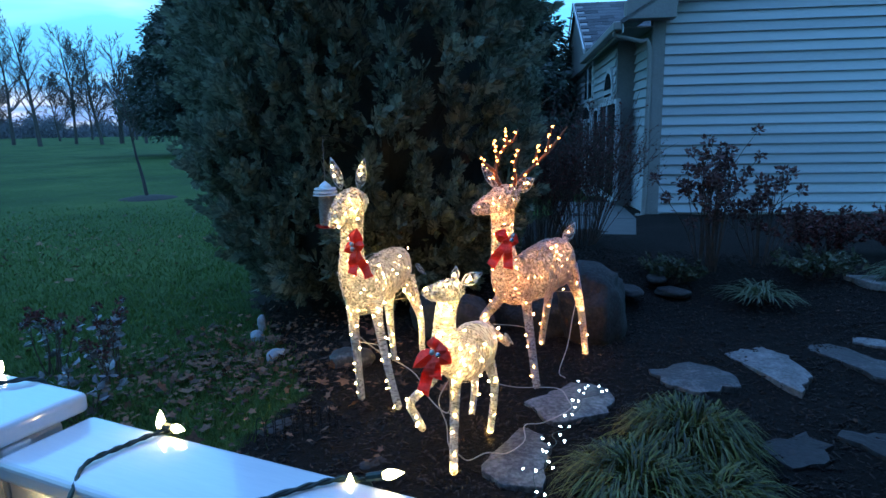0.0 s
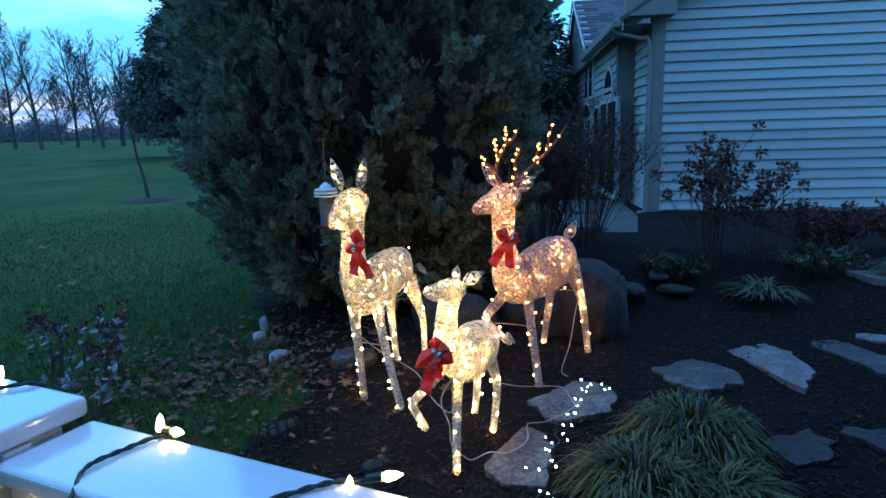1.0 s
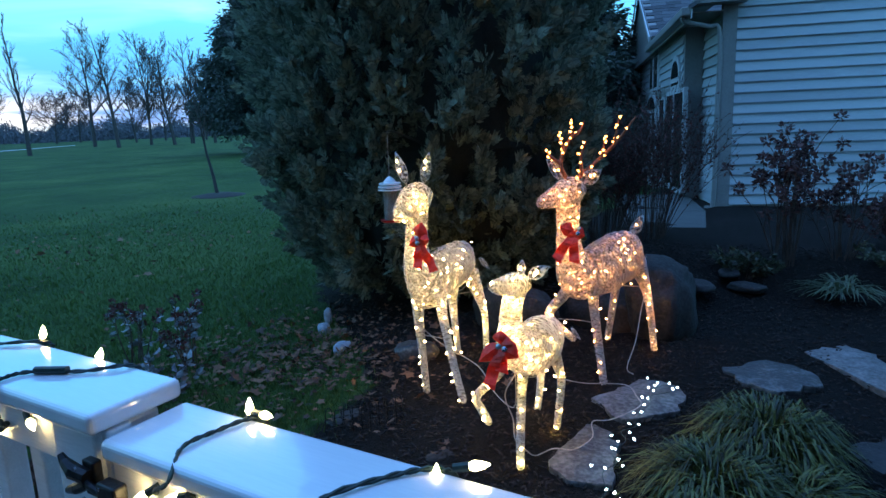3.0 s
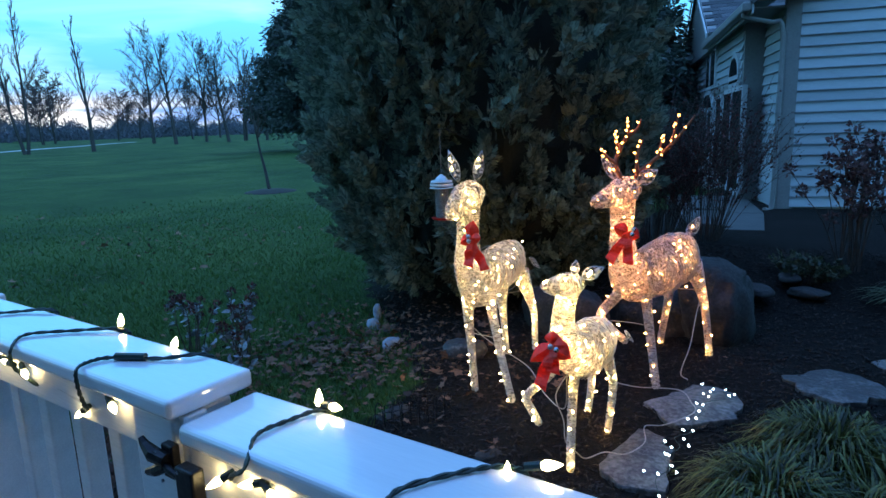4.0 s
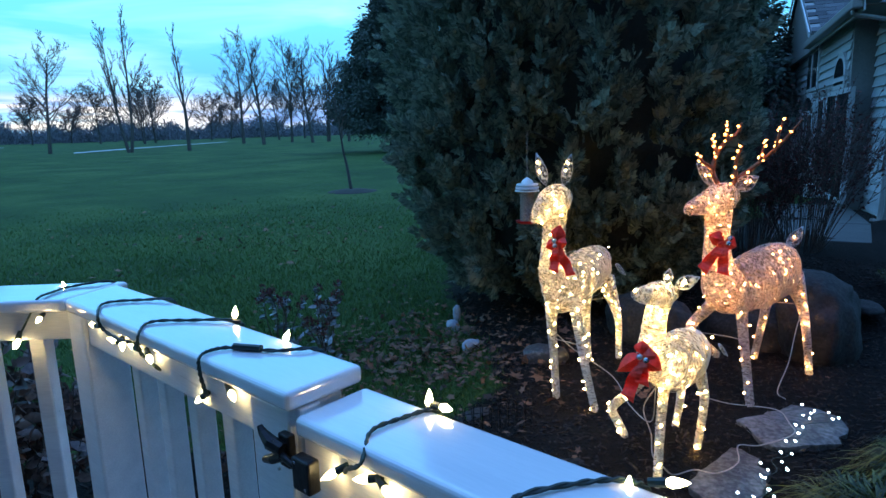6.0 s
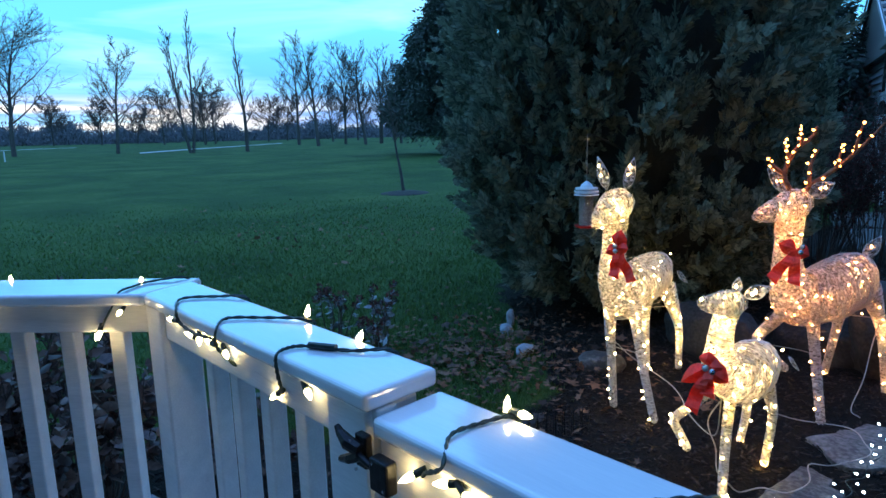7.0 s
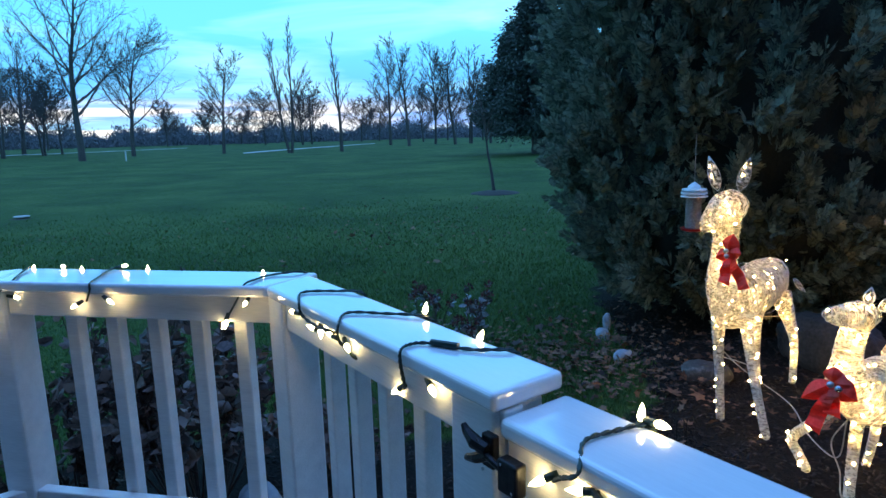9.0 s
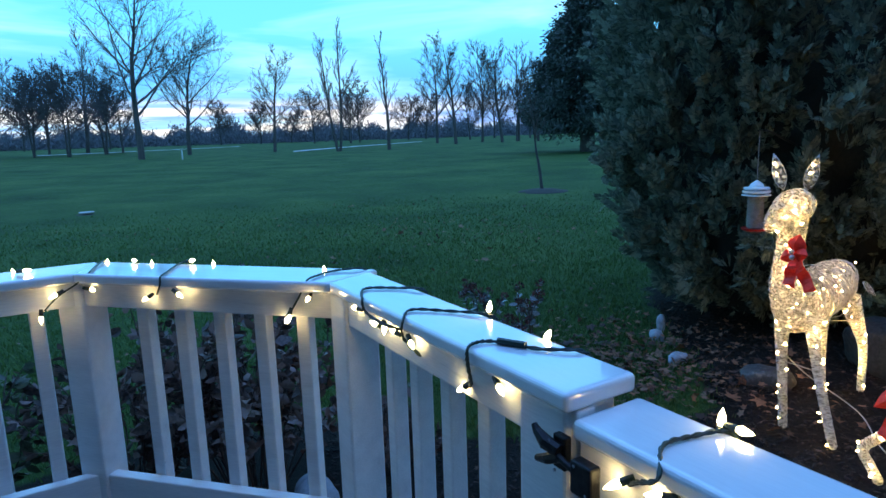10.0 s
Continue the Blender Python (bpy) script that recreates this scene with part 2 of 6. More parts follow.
def ground_material():
    m, n, l, p = material("lawn_and_mulch")
    t = n.new("ShaderNodeTexCoord")
    at = n.new("ShaderNodeAttribute")
    at.attribute_name = "bed"

    def noise_at(scale, detail=5, rough=0.6):
        k = n.new("ShaderNodeTexNoise")
        k.inputs["Scale"].default_value, k.inputs["Detail"].default_value, k.inputs["Roughness"].default_value = scale, detail, rough
        l.new(t.outputs["Object"], k.inputs["Vector"])
        return k.outputs["Fac"]

    grass = ramp_on(n, [(0.39, (0.013, 0.036, 0.007)), (0.50, (0.030, 0.070, 0.013)), (0.62, (0.062, 0.100, 0.023))])
    mixg = n.new("ShaderNodeMath")
    mixg.operation = "MULTIPLY_ADD"
    mixg.inputs[1].default_value = 0.45
    sc = n.new("ShaderNodeMath")
    sc.operation = "MULTIPLY"
    sc.inputs[1].default_value = 0.55
    l.new(noise_at(0.35), sc.inputs[0])
    l.new(noise_at(14), mixg.inputs[0])
    l.new(sc.outputs[0], mixg.inputs[2])
    l.new(mixg.outputs[0], grass.inputs[0])
    mulch = ramp_on(n, [(0.32, (0.005, 0.004, 0.0035)), (0.55, (0.012, 0.009, 0.007)), (0.75, (0.030, 0.021, 0.016))])
    l.new(noise_at(38, 6, 0.7), mulch.inputs[0])
    edge = n.new("ShaderNodeMath")
    edge.operation = "MULTIPLY_ADD"
    edge.inputs[1].default_value, edge.inputs[2].default_value = 0.5, -0.25
    l.new(noise_at(3.5), edge.inputs[0])
    su = n.new("ShaderNodeMath")
    l.new(edge.outputs[0], su.inputs[0])
    l.new(at.outputs["Fac"], su.inputs[1])
    er = ramp_on(n, [(0.47, (0, 0, 0)), (0.53, (1, 1, 1))])
    l.new(su.outputs[0], er.inputs[0])
    mx = n.new("ShaderNodeMixRGB")
    l.new(er.outputs[0], mx.inputs[0])
    l.new(grass.outputs[0], mx.inputs[1])
    l.new(mulch.outputs[0], mx.inputs[2])
    l.new(mx.outputs[0], p.inputs["Base Color"])
    p.inputs["Roughness"].default_value = 0.9
    p.inputs["Specular IOR Level"].default_value = 0.15
    b = n.new("ShaderNodeBump")
    b.inputs["Strength"].default_value, b.inputs["Distance"].default_value = 0.8, 0.03
    l.new(noise_at(55, 6, 0.7), b.inputs["Height"])
    l.new(b.outputs[0], p.inputs["Normal"])
    return m


def build_ground():
    def axis(lo, hi):
        a = [lo]
        while a[-1] < hi:
            r = abs(a[-1])
            a.append(a[-1] + (0.10 if r < 6 else 0.10 + (r - 6) * 0.09))
        return a
    half = axis(0, 2500)
    xs = [-q for q in half[:0:-1]] + half
    nx = len(xs)
    vs, bed = [], []
    for y in xs:
        for x in xs:
            d = bed_edge(x, y) if abs(x) < 14 and abs(y) < 16 else -5
            z = height(x, y)
            if d > -0.3 and abs(x) < 14:
                z += 0.035 * (noise.noise((x * 1.7, y * 1.7, 0.3))) * min(1, (d + 0.3) / 0.5)
            elif math.hypot(x, y) > 6:
                z += 0.06 * noise.noise((x * 0.22, y * 0.22, 4.1))
            vs.append((x, y, z))
            bed.append(min(max(0.5 + d, 0), 1))
    ix = np.arange(nx - 1)
    i = (ix[:, None] * nx + ix[None, :]).ravel()
    me = soup("ground", vs, np.stack([i, i + 1, i + nx + 1, i + nx], 1), ground_material())
    a = me.attributes.new("bed", "FLOAT", "POINT")
    a.data.foreach_set("value", np.array(bed, np.float32))
    ob = smooth(new("ground", me))
    tagged(ob, "short green lawn and dark mulch planting bed at dusk", "ground", kind="structure")


build_ground()


# ---- deck and its white railing ----
RAIL_Y, CAP_TOP, GATE_TOP = 0.462, 1.12, 1.086
DECK_Z = 0.30
CORNER_A, CORNER_B = Vector((-1.637, 0.462)), Vector((-2.262, -0.115))
M_DECK = surface("weathered_deck_board", (0.16, 0.13, 0.10), (0.30, 0.26, 0.21), 4, 0.8, 0.3, 50, per="object", stretch=(1, 8, 8))


def railing(a, b, balusters, name_label, bow_a=0.0, bow_b=0.0, w=0.07, posts=(), wo=0.07):
    """A straight run from a to b: cap board (mitred by bow_a, bow_b), board under it, bottom rail, balusters, posts."""
    d = (b - a)
    length = d.length
    t = thing("railing", name_label, "railing", Matrix.Translation((a.x, a.y, 0)) @ Matrix.Rotation(math.atan2(d.y, d.x), 4, "Z"), "deck railing")
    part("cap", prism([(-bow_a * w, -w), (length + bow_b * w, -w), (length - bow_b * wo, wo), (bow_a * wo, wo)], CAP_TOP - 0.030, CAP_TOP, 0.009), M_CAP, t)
    edges = [0.0] + [e for x in posts for e in (x - 0.046, x + 0.046)] + [length]
    for e0, e1 in zip(edges[::2], edges[1::2]):
        if e1 - e0 > 0.1:
            part("top_rail", box(e0, e1, -0.050, -0.012, CAP_TOP - 0.031 - 0.070, CAP_TOP - 0.0305), M_WHITE, t)
            part("bottom_rail", box(e0, e1, -0.050, -0.012, 0.40, 0.489), M_WHITE, t)
    for x in balusters:
        part("baluster", box(x - 0.019, x + 0.019, -0.011, 0.027, 0.40, CAP_TOP - 0.0305), M_WHITE, t)
    for x in posts:
        part("post", box(x - 0.046, x + 0.046, -0.060, 0.032, 0.02, CAP_TOP - 0.0305, 0.006), M_WHITE, t)
    return t


RUN_A = railing(CORNER_A, Vector((-0.755, RAIL_Y)), [0.225, 0.345, 0.473, 0.603], "white painted wooden deck railing with square balusters",
                bow_a=-0.40, posts=(0.046,))
part("end_post", box(0.768, 0.872, -0.060, 0.036, 0.02, CAP_TOP - 0.0305, 0.006), M_WHITE, RUN_A)
LAB = (CORNER_A - CORNER_B).length
RUN_B = railing(CORNER_B, CORNER_A, [0.196 + 0.1285 * k for k in range(5)], "angled white painted deck railing with square balusters",
                bow_a=-0.40, bow_b=-0.40, w=0.075, wo=0.10, posts=(-0.008,))
RUN_C = railing(Vector((CORNER_B.x - 0.01, -1.74)), CORNER_B, [1.625 - 0.135 - 0.135 * k for k in range(11)], "white painted deck railing leading away from the corner",
                bow_b=-0.40, w=0.075, wo=0.10)
part("end_post", box(-0.05, 0.04, -0.056, 0.036, 0.02, CAP_TOP - 0.0305, 0.006), M_WHITE, RUN_C)

gate = thing("gate", "white painted wooden deck gate, closed, with a black latch", "gate", pose(-0.752, RAIL_Y, 0))
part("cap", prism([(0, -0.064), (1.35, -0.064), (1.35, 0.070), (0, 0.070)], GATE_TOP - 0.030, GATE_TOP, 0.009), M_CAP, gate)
part("top_rail", box(0.004, 1.3, -0.052, -0.012, GATE_TOP - 0.26, GATE_TOP - 0.0305), M_WHITE, gate)
part("bottom_rail", box(0.004, 1.3, -0.050, -0.012, 0.395, 0.484), M_WHITE, gate)
part("stile", box(0.0, 0.09, -0.011, 0.027, 0.36, GATE_TOP - 0.0305), M_WHITE, gate)
for k in range(9):
    part("baluster", box(0.19 + k * 0.125, 0.228 + k * 0.125, -0.011, 0.027, 0.36, GATE_TOP - 0.0305), M_WHITE, gate)

deck = thing("deck", "weathered wooden deck under the railing", "deck", kind="structure")
for k in range(19):
    y1 = 0.52 - k * 0.146
    part("deck_board", box(max(-2.30, -1.70 - max(0, (0.52 - y1))), 2.0, y1 - 0.14, y1, DECK_Z - 0.03, DECK_Z, 0.003, 1), M_DECK, deck)
part("rim_joist", box(-1.72, 2.0, 0.47, 0.51, -0.05, DECK_Z - 0.031, 0), M_DECK, deck)


# ---- unseen walls added behind and beside the deck to hold back sky light ----
# kept dark so that little light bounces back onto the railing
M_SKYBLOCK = surface("dark_sky_blocker", (0.08, 0.07, 0.07), (0.15, 0.13, 0.13), 3, 0.8, 0.3, 40)
back = thing("sky_blocker", "unseen dark walls that block sky light around the deck", "wall", kind="structure")
part("blocker_south", box(-2.75, 2.55, -1.95, -1.75, -0.2, 6.4, 0), M_SKYBLOCK, back)
part("blocker_east", box(2.35, 2.55, -1.75, 4.9, -0.2, 6.4, 0), M_SKYBLOCK, back)


# ---- house ----
HOUSE = thing("house", "pale lap-sided house with grey trim and shingled roof", "house",
              Matrix.Translation((-0.95, 9.0, 0)) @ Matrix.Rotation(radians(18), 4, "Z"))
LAP, H0, EAVE, PITCH = 0.132, 0.31, 2.87, 0.62


def lap_wall(m, x0, x1, z0, z1, left=lambda z: None, holes=()):
    """Lapped boards on a backing wall, in the plane y = 0 of m, facing -y."""
    w = part("wall", box(x0, x1, 0.03, 0.16, z0 - 0.4, z1, 0), M_SIDING, HOUSE, at=m)
    k = 0
    z = z0
    while z < z1 - 0.02:
        zt = min(z + LAP + 0.015, z1)
        a = left(z) if left(z) is not None else x0
        spans = [(a, x1)]
        for hx0, hx1, hz0, hz1 in holes:
            if z < hz1 and zt > hz0:
                spans = [s for q in spans for s in ((q[0], min(q[1], hx0)), (max(q[0], hx1), q[1])) if s[1] - s[0] > 0.01]
        for s0, s1 in spans:
            if s1 - s0 < 0.02:
                continue
            vs = [(s0, -0.026, z), (s1, -0.026, z), (s1, 0.010, zt), (s0, 0.010, zt), (s0, 0.012, z), (s1, 0.012, z), (s1, 0.029, zt), (s0, 0.029, zt)]
            fs = [(0, 1, 2, 3), (5, 4, 7, 6), (1, 0, 4, 5), (3, 2, 6, 7), (0, 3, 7, 4), (2, 1, 5, 6)]
            part("siding_board", mesh("siding_board", vs, fs, M_SIDING), None, w)
        z += LAP
    return w


I4 = Matrix.Identity(4)
SIDE = Matrix.Rotation(radians(-90), 4, "Z")          # local x runs towards the front, outward is -x of the house
lap_wall(I4, 0.15, 6.5, H0, 5.6, left=lambda z: max(0.15, (z - EAVE - 0.1) / PITCH))
part("foundation", box(0.0, 6.5, 0.02, 0.2, -0.2, H0 - 0.005, 0), M_CONCRETE, HOUSE)
part("corner_board", box(0.0, 0.15, -0.022, 0.03, H0 - 0.05, EAVE), M_TRIM, HOUSE)
part("corner_board", box(-0.024, -0.001, -0.022, 0.10, H0 - 0.05, EAVE), M_TRIM, HOUSE)
# side of the house: a short return, then a bay that stands forward, with the door
lap_wall(SIDE @ pose(0, 0.0, 0), -1.20, -0.10, H0, EAVE - 0.05)
part("foundation", box(-0.01, 0.2, 0.0, 1.3, -0.2, H0 - 0.005, 0), M_PALETRIM, HOUSE)
part("bay_cheek", box(-0.27, 0.02, 1.21, 1.30, -0.1, EAVE, 0), M_TRIM, HOUSE)
lap_wall(SIDE @ pose(0, -0.27, 0), -9.2, -1.301, H0, EAVE - 0.04)
def opening(name, label, y0, y1, z0, z1, muntins=1, arch=0.0, x=-0.27):
    """A framed window or door in the side wall, with an arched light over it where arch is its rise."""
    w = part(name, box(x - 0.045, x + 0.02, y0 - 0.08, y1 + 0.08, z0 - 0.06, z1 + 0.07, 0.004, 1), M_PALETRIM, HOUSE, label)
    part("pane", box(x - 0.052, x - 0.04, y0, y1, z0, z1, 0), M_DARKGLASS, w)
    for k in range(muntins):
        yc = y0 + (y1 - y0) * (k + 1) / (muntins + 1)
        part("muntin", box(x - 0.064, x - 0.05, yc - 0.025, yc + 0.025, z0, z1, 0), M_PALETRIM, w)
    if arch:
        n = 14
        yc, r = (y0 + y1) / 2, (y1 - y0) / 2
        for nm, rr, up, xo, mt in (("arch_frame", r + 0.10, arch + 0.09, -0.046, M_PALETRIM), ("arch_pane", r, arch, -0.053, M_DARKGLASS)):
            vs = [(x + xo, yc + rr * math.cos(math.pi * k / n), z1 + 0.075 + up * math.sin(math.pi * k / n)) for k in range(n + 1)]
            vs += [(x + 0.02, q[1], q[2]) for q in vs]
            fs = [tuple(range(n + 1)), tuple(range(n + 1, 2 * n + 2))[::-1]] + [(k + 1, k, n + 1 + k, n + 2 + k) for k in range(n)] + [(0, n, 2 * n + 1, n + 1)]
            part(nm, mesh(nm, vs, fs, mt), None, w)


def slab(name, corners, thick, mat, label=""):
    a = [Vector(q) for q in corners]
    nrm = (a[1] - a[0]).cross(a[3] - a[0]).normalized() * thick
    vs = a + [q - nrm for q in a]
    return part(name, mesh(name, vs, [(0, 1, 2, 3), (7, 6, 5, 4), (1, 0, 4, 5), (2, 1, 5, 6), (3, 2, 6, 7), (0, 3, 7, 4)], mat), None, HOUSE, label)


opening("door", "dark glazed double door with pale frame", 1.02, 2.62, 0.42, 1.84)
opening("window", "small arched window over the door", 1.50, 2.20, 1.98, 2.02, 0, 0.26)
opening("window", "narrow dark sidelight window", 3.05, 3.5, 0.75, 1.80, 0)
opening("window", "dark upper window", 4.05, 5.2, 2.08, 2.70, 1)
opening("window", "low arched dark window", 4.3, 5.6, 0.8, 1.6, 2, 0.25)
part("band_board", box(-0.305, -0.26, 1.25, 9.0, 1.90, 1.975, 0.003, 1), M_TRIM, HOUSE)
# roof over the side eave, its gutter, and the boxed return at the corner
GZ = 2.74
slab("roof", [(-0.45, -0.27, GZ + 0.06), (5.0, -0.27, GZ + 0.06 + 5.45 * PITCH), (5.0, 4.0, GZ + 0.06 + 5.45 * PITCH), (-0.45, 4.0, GZ + 0.06)], -0.05, M_SHINGLE)
part("eave_box", box(-0.40, 0.22, -0.27, -0.03, EAVE - 0.02, EAVE + 0.22, 0.005), M_TRIM, HOUSE, "grey boxed eave return")
slab("rake_board", [(0.0, -0.25, EAVE + 0.02), (5.0, -0.25, EAVE + 0.02 + 5.0 * PITCH), (5.0, -0.25, EAVE + 0.25 + 5.0 * PITCH), (0.0, -0.25, EAVE + 0.25)], 0.03, M_TRIM)
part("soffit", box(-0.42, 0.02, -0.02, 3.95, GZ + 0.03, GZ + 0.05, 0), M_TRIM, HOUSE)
part("gutter", box(-0.56, -0.45, -0.24, 4.0, GZ - 0.02, GZ + 0.09, 0.02), M_TRIM, HOUSE, "dark grey gutter")
part("fascia", box(-0.449, -0.43, -0.24, 4.0, GZ - 0.05, GZ + 0.06, 0), M_PALETRIM, HOUSE)
L = Lump().tube(spline([(-0.50, -0.10, GZ), (-0.50, -0.10, GZ - 0.07), (-0.20, -0.04, GZ - 0.14), (-0.06, -0.045, GZ - 0.24), (-0.055, -0.05, 1.5), (-0.055, -0.05, 0.36), (-0.16, -0.14, 0.29)], 5), 0.029, 8)
part("downspout", L.made("downspout", M_TRIM), None, HOUSE, "grey metal downspout at the corner")
# cross wing: its front slope of shingles, rake boards and dark gable end
WS, WZ, WY, WD = 0.52, 3.0, 4.0, 2.6         # slope, eave height, front eave, half depth
WT, WB = WZ + WD * WS, WY + 2 * WD
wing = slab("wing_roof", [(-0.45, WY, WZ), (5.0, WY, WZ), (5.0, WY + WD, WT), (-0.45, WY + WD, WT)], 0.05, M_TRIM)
slab("wing_back_roof", [(-0.45, WY + WD, WT), (5.0, WY + WD, WT), (5.0, WB, WZ), (-0.45, WB, WZ)], 0.05, M_SHINGLE)
sa = math.atan(WS)
sh_me = mesh("shingle", [(0, 0, 0), (0.30, 0, 0), (0.30, 0.20, 0.004), (0, 0.20, 0.004), (0, 0, 0.014), (0.30, 0, 0.014), (0.30, 0.20, 0.010), (0, 0.20, 0.010)],
             [(4, 5, 6, 7), (0, 1, 5, 4), (1, 2, 6, 5), (3, 0, 4, 7), (2, 3, 7, 6), (3, 2, 1, 0)], M_SHINGLE)
for i in range(15):
    for j in range(14):
        m = Matrix.Translation((-0.44 + 0.304 * j + (0.15 if i % 2 else 0), WY + 0.19 * i * math.cos(sa), WZ + 0.004 + 0.19 * i * math.sin(sa))) @ Matrix.Rotation(sa, 4, "X")
        part("shingle", sh_me, None, wing, at=m)
slab("roof_course", [(3.9, WY, WZ + 0.017), (5.0, WY, WZ + 0.017), (5.0, WY + WD, WT + 0.017), (3.9, WY + WD, WT + 0.017)], 0.012, M_SHINGLE)
for y0, y1, z0, z1 in ((WY, WY + WD, WZ - 0.08, WT - 0.08), (WY + WD, WB, WT - 0.08, WZ - 0.08)):
    slab("rake_board", [(-0.47, y0, z0), (-0.47, y1, z1), (-0.47, y1, z1 + 0.09), (-0.47, y0, z0 + 0.09)], 0.025, M_PALETRIM, "pale rake board")
gv = [(-0.40, WY + 0.05, 2.72), (-0.40, WB - 0.05, 2.72), (-0.40, WB - 0.05, WZ - 0.06), (-0.40, WY + WD, WT - 0.09), (-0.40, WY + 0.05, WZ - 0.06)]
gv += [(0.1, y, z) for _, y, z in gv]
# gable wall takes the trim grey: its shadow is put into the colour
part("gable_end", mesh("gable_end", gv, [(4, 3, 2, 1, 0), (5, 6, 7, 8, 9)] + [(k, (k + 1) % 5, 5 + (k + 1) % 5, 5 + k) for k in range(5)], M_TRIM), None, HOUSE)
part("gable_return", box(-0.62, -0.41, 7.4, WB + 0.2, 2.78, 2.92, 0.004, 1), M_TRIM, HOUSE)
part("wing_wall", box(-0.80, 0.2, 9.2, 13.9, -0.2, 2.70, 0), M_SIDING, HOUSE)
part("roof_vent", box(0.62, 0.92, 5.95, 6.2, 3.98, 4.20, 0.01), M_SHINGLE, HOUSE, "dark roof vent")
# walk slabs are darker than the foundation concrete
M_WALK = surface("dark_walk_concrete", (0.055, 0.058, 0.055), (0.10, 0.10, 0.095), 3, 0.95, 0.3, 120)
walkway = tagged(new("walkway", None), "grey concrete garden walkway by the house", "walkway", kind="structure")
for i, pts in enumerate(([(-1.75, 7.0), (-0.85, 7.2), (-1.02, 8.5), (-2.0, 8.3)], [(-2.0, 8.32), (-1.02, 8.52), (-1.55, 10.4), (-2.6, 10.1)])):
    part("concrete_slab", prism(pts, 0.16, 0.285, 0.01), M_WALK, walkway)


# ---- lighted deer figures ----
def spun_material(name, tint, glass):
    """Clear plastic threads wound over a wire frame, with gaps between them."""
    m, n, l, p = material(name)
    out = n["Material Output"]
    t = n.new("ShaderNodeTexCoord")
    mpn = n.new("ShaderNodeMapping")
    mpn.inputs["Scale"].default_value = (1, 1, 1.7)
    wob = n.new("ShaderNodeTexNoise")
    wob.inputs["Scale"].default_value = 30
    l.new(t.outputs["Object"], wob.inputs["Vector"])
    add = n.new("ShaderNodeVectorMath")
    add.operation = "MULTIPLY_ADD"
    add.inputs[1].default_value = (0.03, 0.03, 0.03)
    l.new(wob.outputs["Color"], add.inputs[0])
    l.new(t.outputs["Object"], add.inputs[2])
    l.new(add.outputs[0], mpn.inputs[0])
    def ridge(scale, stretch, lo, hi):
        """Thin wandering lines: 1 on a thread, 0 between threads."""
        mq = n.new("ShaderNodeMapping")
        mq.inputs["Scale"].default_value = stretch
        l.new(add.outputs[0], mq.inputs[0])
        k = n.new("ShaderNodeTexNoise")
        k.inputs["Scale"].default_value, k.inputs["Detail"].default_value = scale, 1.5
        l.new(mq.outputs[0], k.inputs["Vector"])
        d = n.new("ShaderNodeMath")
        d.operation = "SUBTRACT"
        d.inputs[1].default_value = 0.5
        l.new(k.outputs["Fac"], d.inputs[0])
        ab = n.new("ShaderNodeMath")
        ab.operation = "ABSOLUTE"
        l.new(d.outputs[0], ab.inputs[0])
        r = ramp_on(n, [(lo, (1, 1, 1)), (hi, (0, 0, 0))])
        l.new(ab.outputs[0], r.inputs[0])
        return r.outputs[0]

    def most(p1, p2):
        k = n.new("ShaderNodeMath")
        k.operation = "MAXIMUM"
        l.new(p1, k.inputs[0])
        l.new(p2, k.inputs[1])
        return k

    web = most(ridge(70, (1, 1, 3.2), 0.016, 0.040), ridge(60, (2.4, 2.4, 1), 0.012, 0.034))
    patch = n.new("ShaderNodeTexNoise")
    patch.inputs["Scale"].default_value, patch.inputs["Detail"].default_value = 64, 4
    l.new(t.outputs["Object"], patch.inputs["Vector"])
    pr = ramp_on(n, [(0.46, (0.04, 0.04, 0.04)), (0.56, (0.88, 0.88, 0.88))])
    l.new(patch.outputs["Fac"], pr.inputs[0])
    mx0 = most(web.outputs[0], pr.outputs[0])
    col = ramp_on(n, [(0.42, tint), (0.62, glass)])
    l.new(patch.outputs["Fac"], col.inputs[0])
    l.new(col.outputs[0], p.inputs["Base Color"])
    p.inputs["Roughness"].default_value = 0.25
    p.inputs["Specular IOR Level"].default_value = 0.7
    b = n.new("ShaderNodeBump")
    b.inputs["Strength"].default_value, b.inputs["Distance"].default_value = 1.0, 0.006
    l.new(mx0.outputs[0], b.inputs["Height"])
    l.new(b.outputs[0], p.inputs["Normal"])
    tr = n.new("ShaderNodeBsdfTranslucent")
    l.new(col.outputs[0], tr.inputs[0])
    l.new(b.outputs[0], tr.inputs["Normal"])
    half = n.new("ShaderNodeMixShader")
    half.inputs[0].default_value = 0.55
    l.new(p.outputs[0], half.inputs[1])
    l.new(tr.outputs[0], half.inputs[2])
    clear = n.new("ShaderNodeBsdfTransparent")
    mx = n.new("ShaderNodeMixShader")
    l.new(mx0.outputs[0], mx.inputs[0])
    l.new(clear.outputs[0], mx.inputs[1])
    l.new(half.outputs[0], mx.inputs[2])
    l.new(mx.outputs[0], out.inputs[0])
    return m


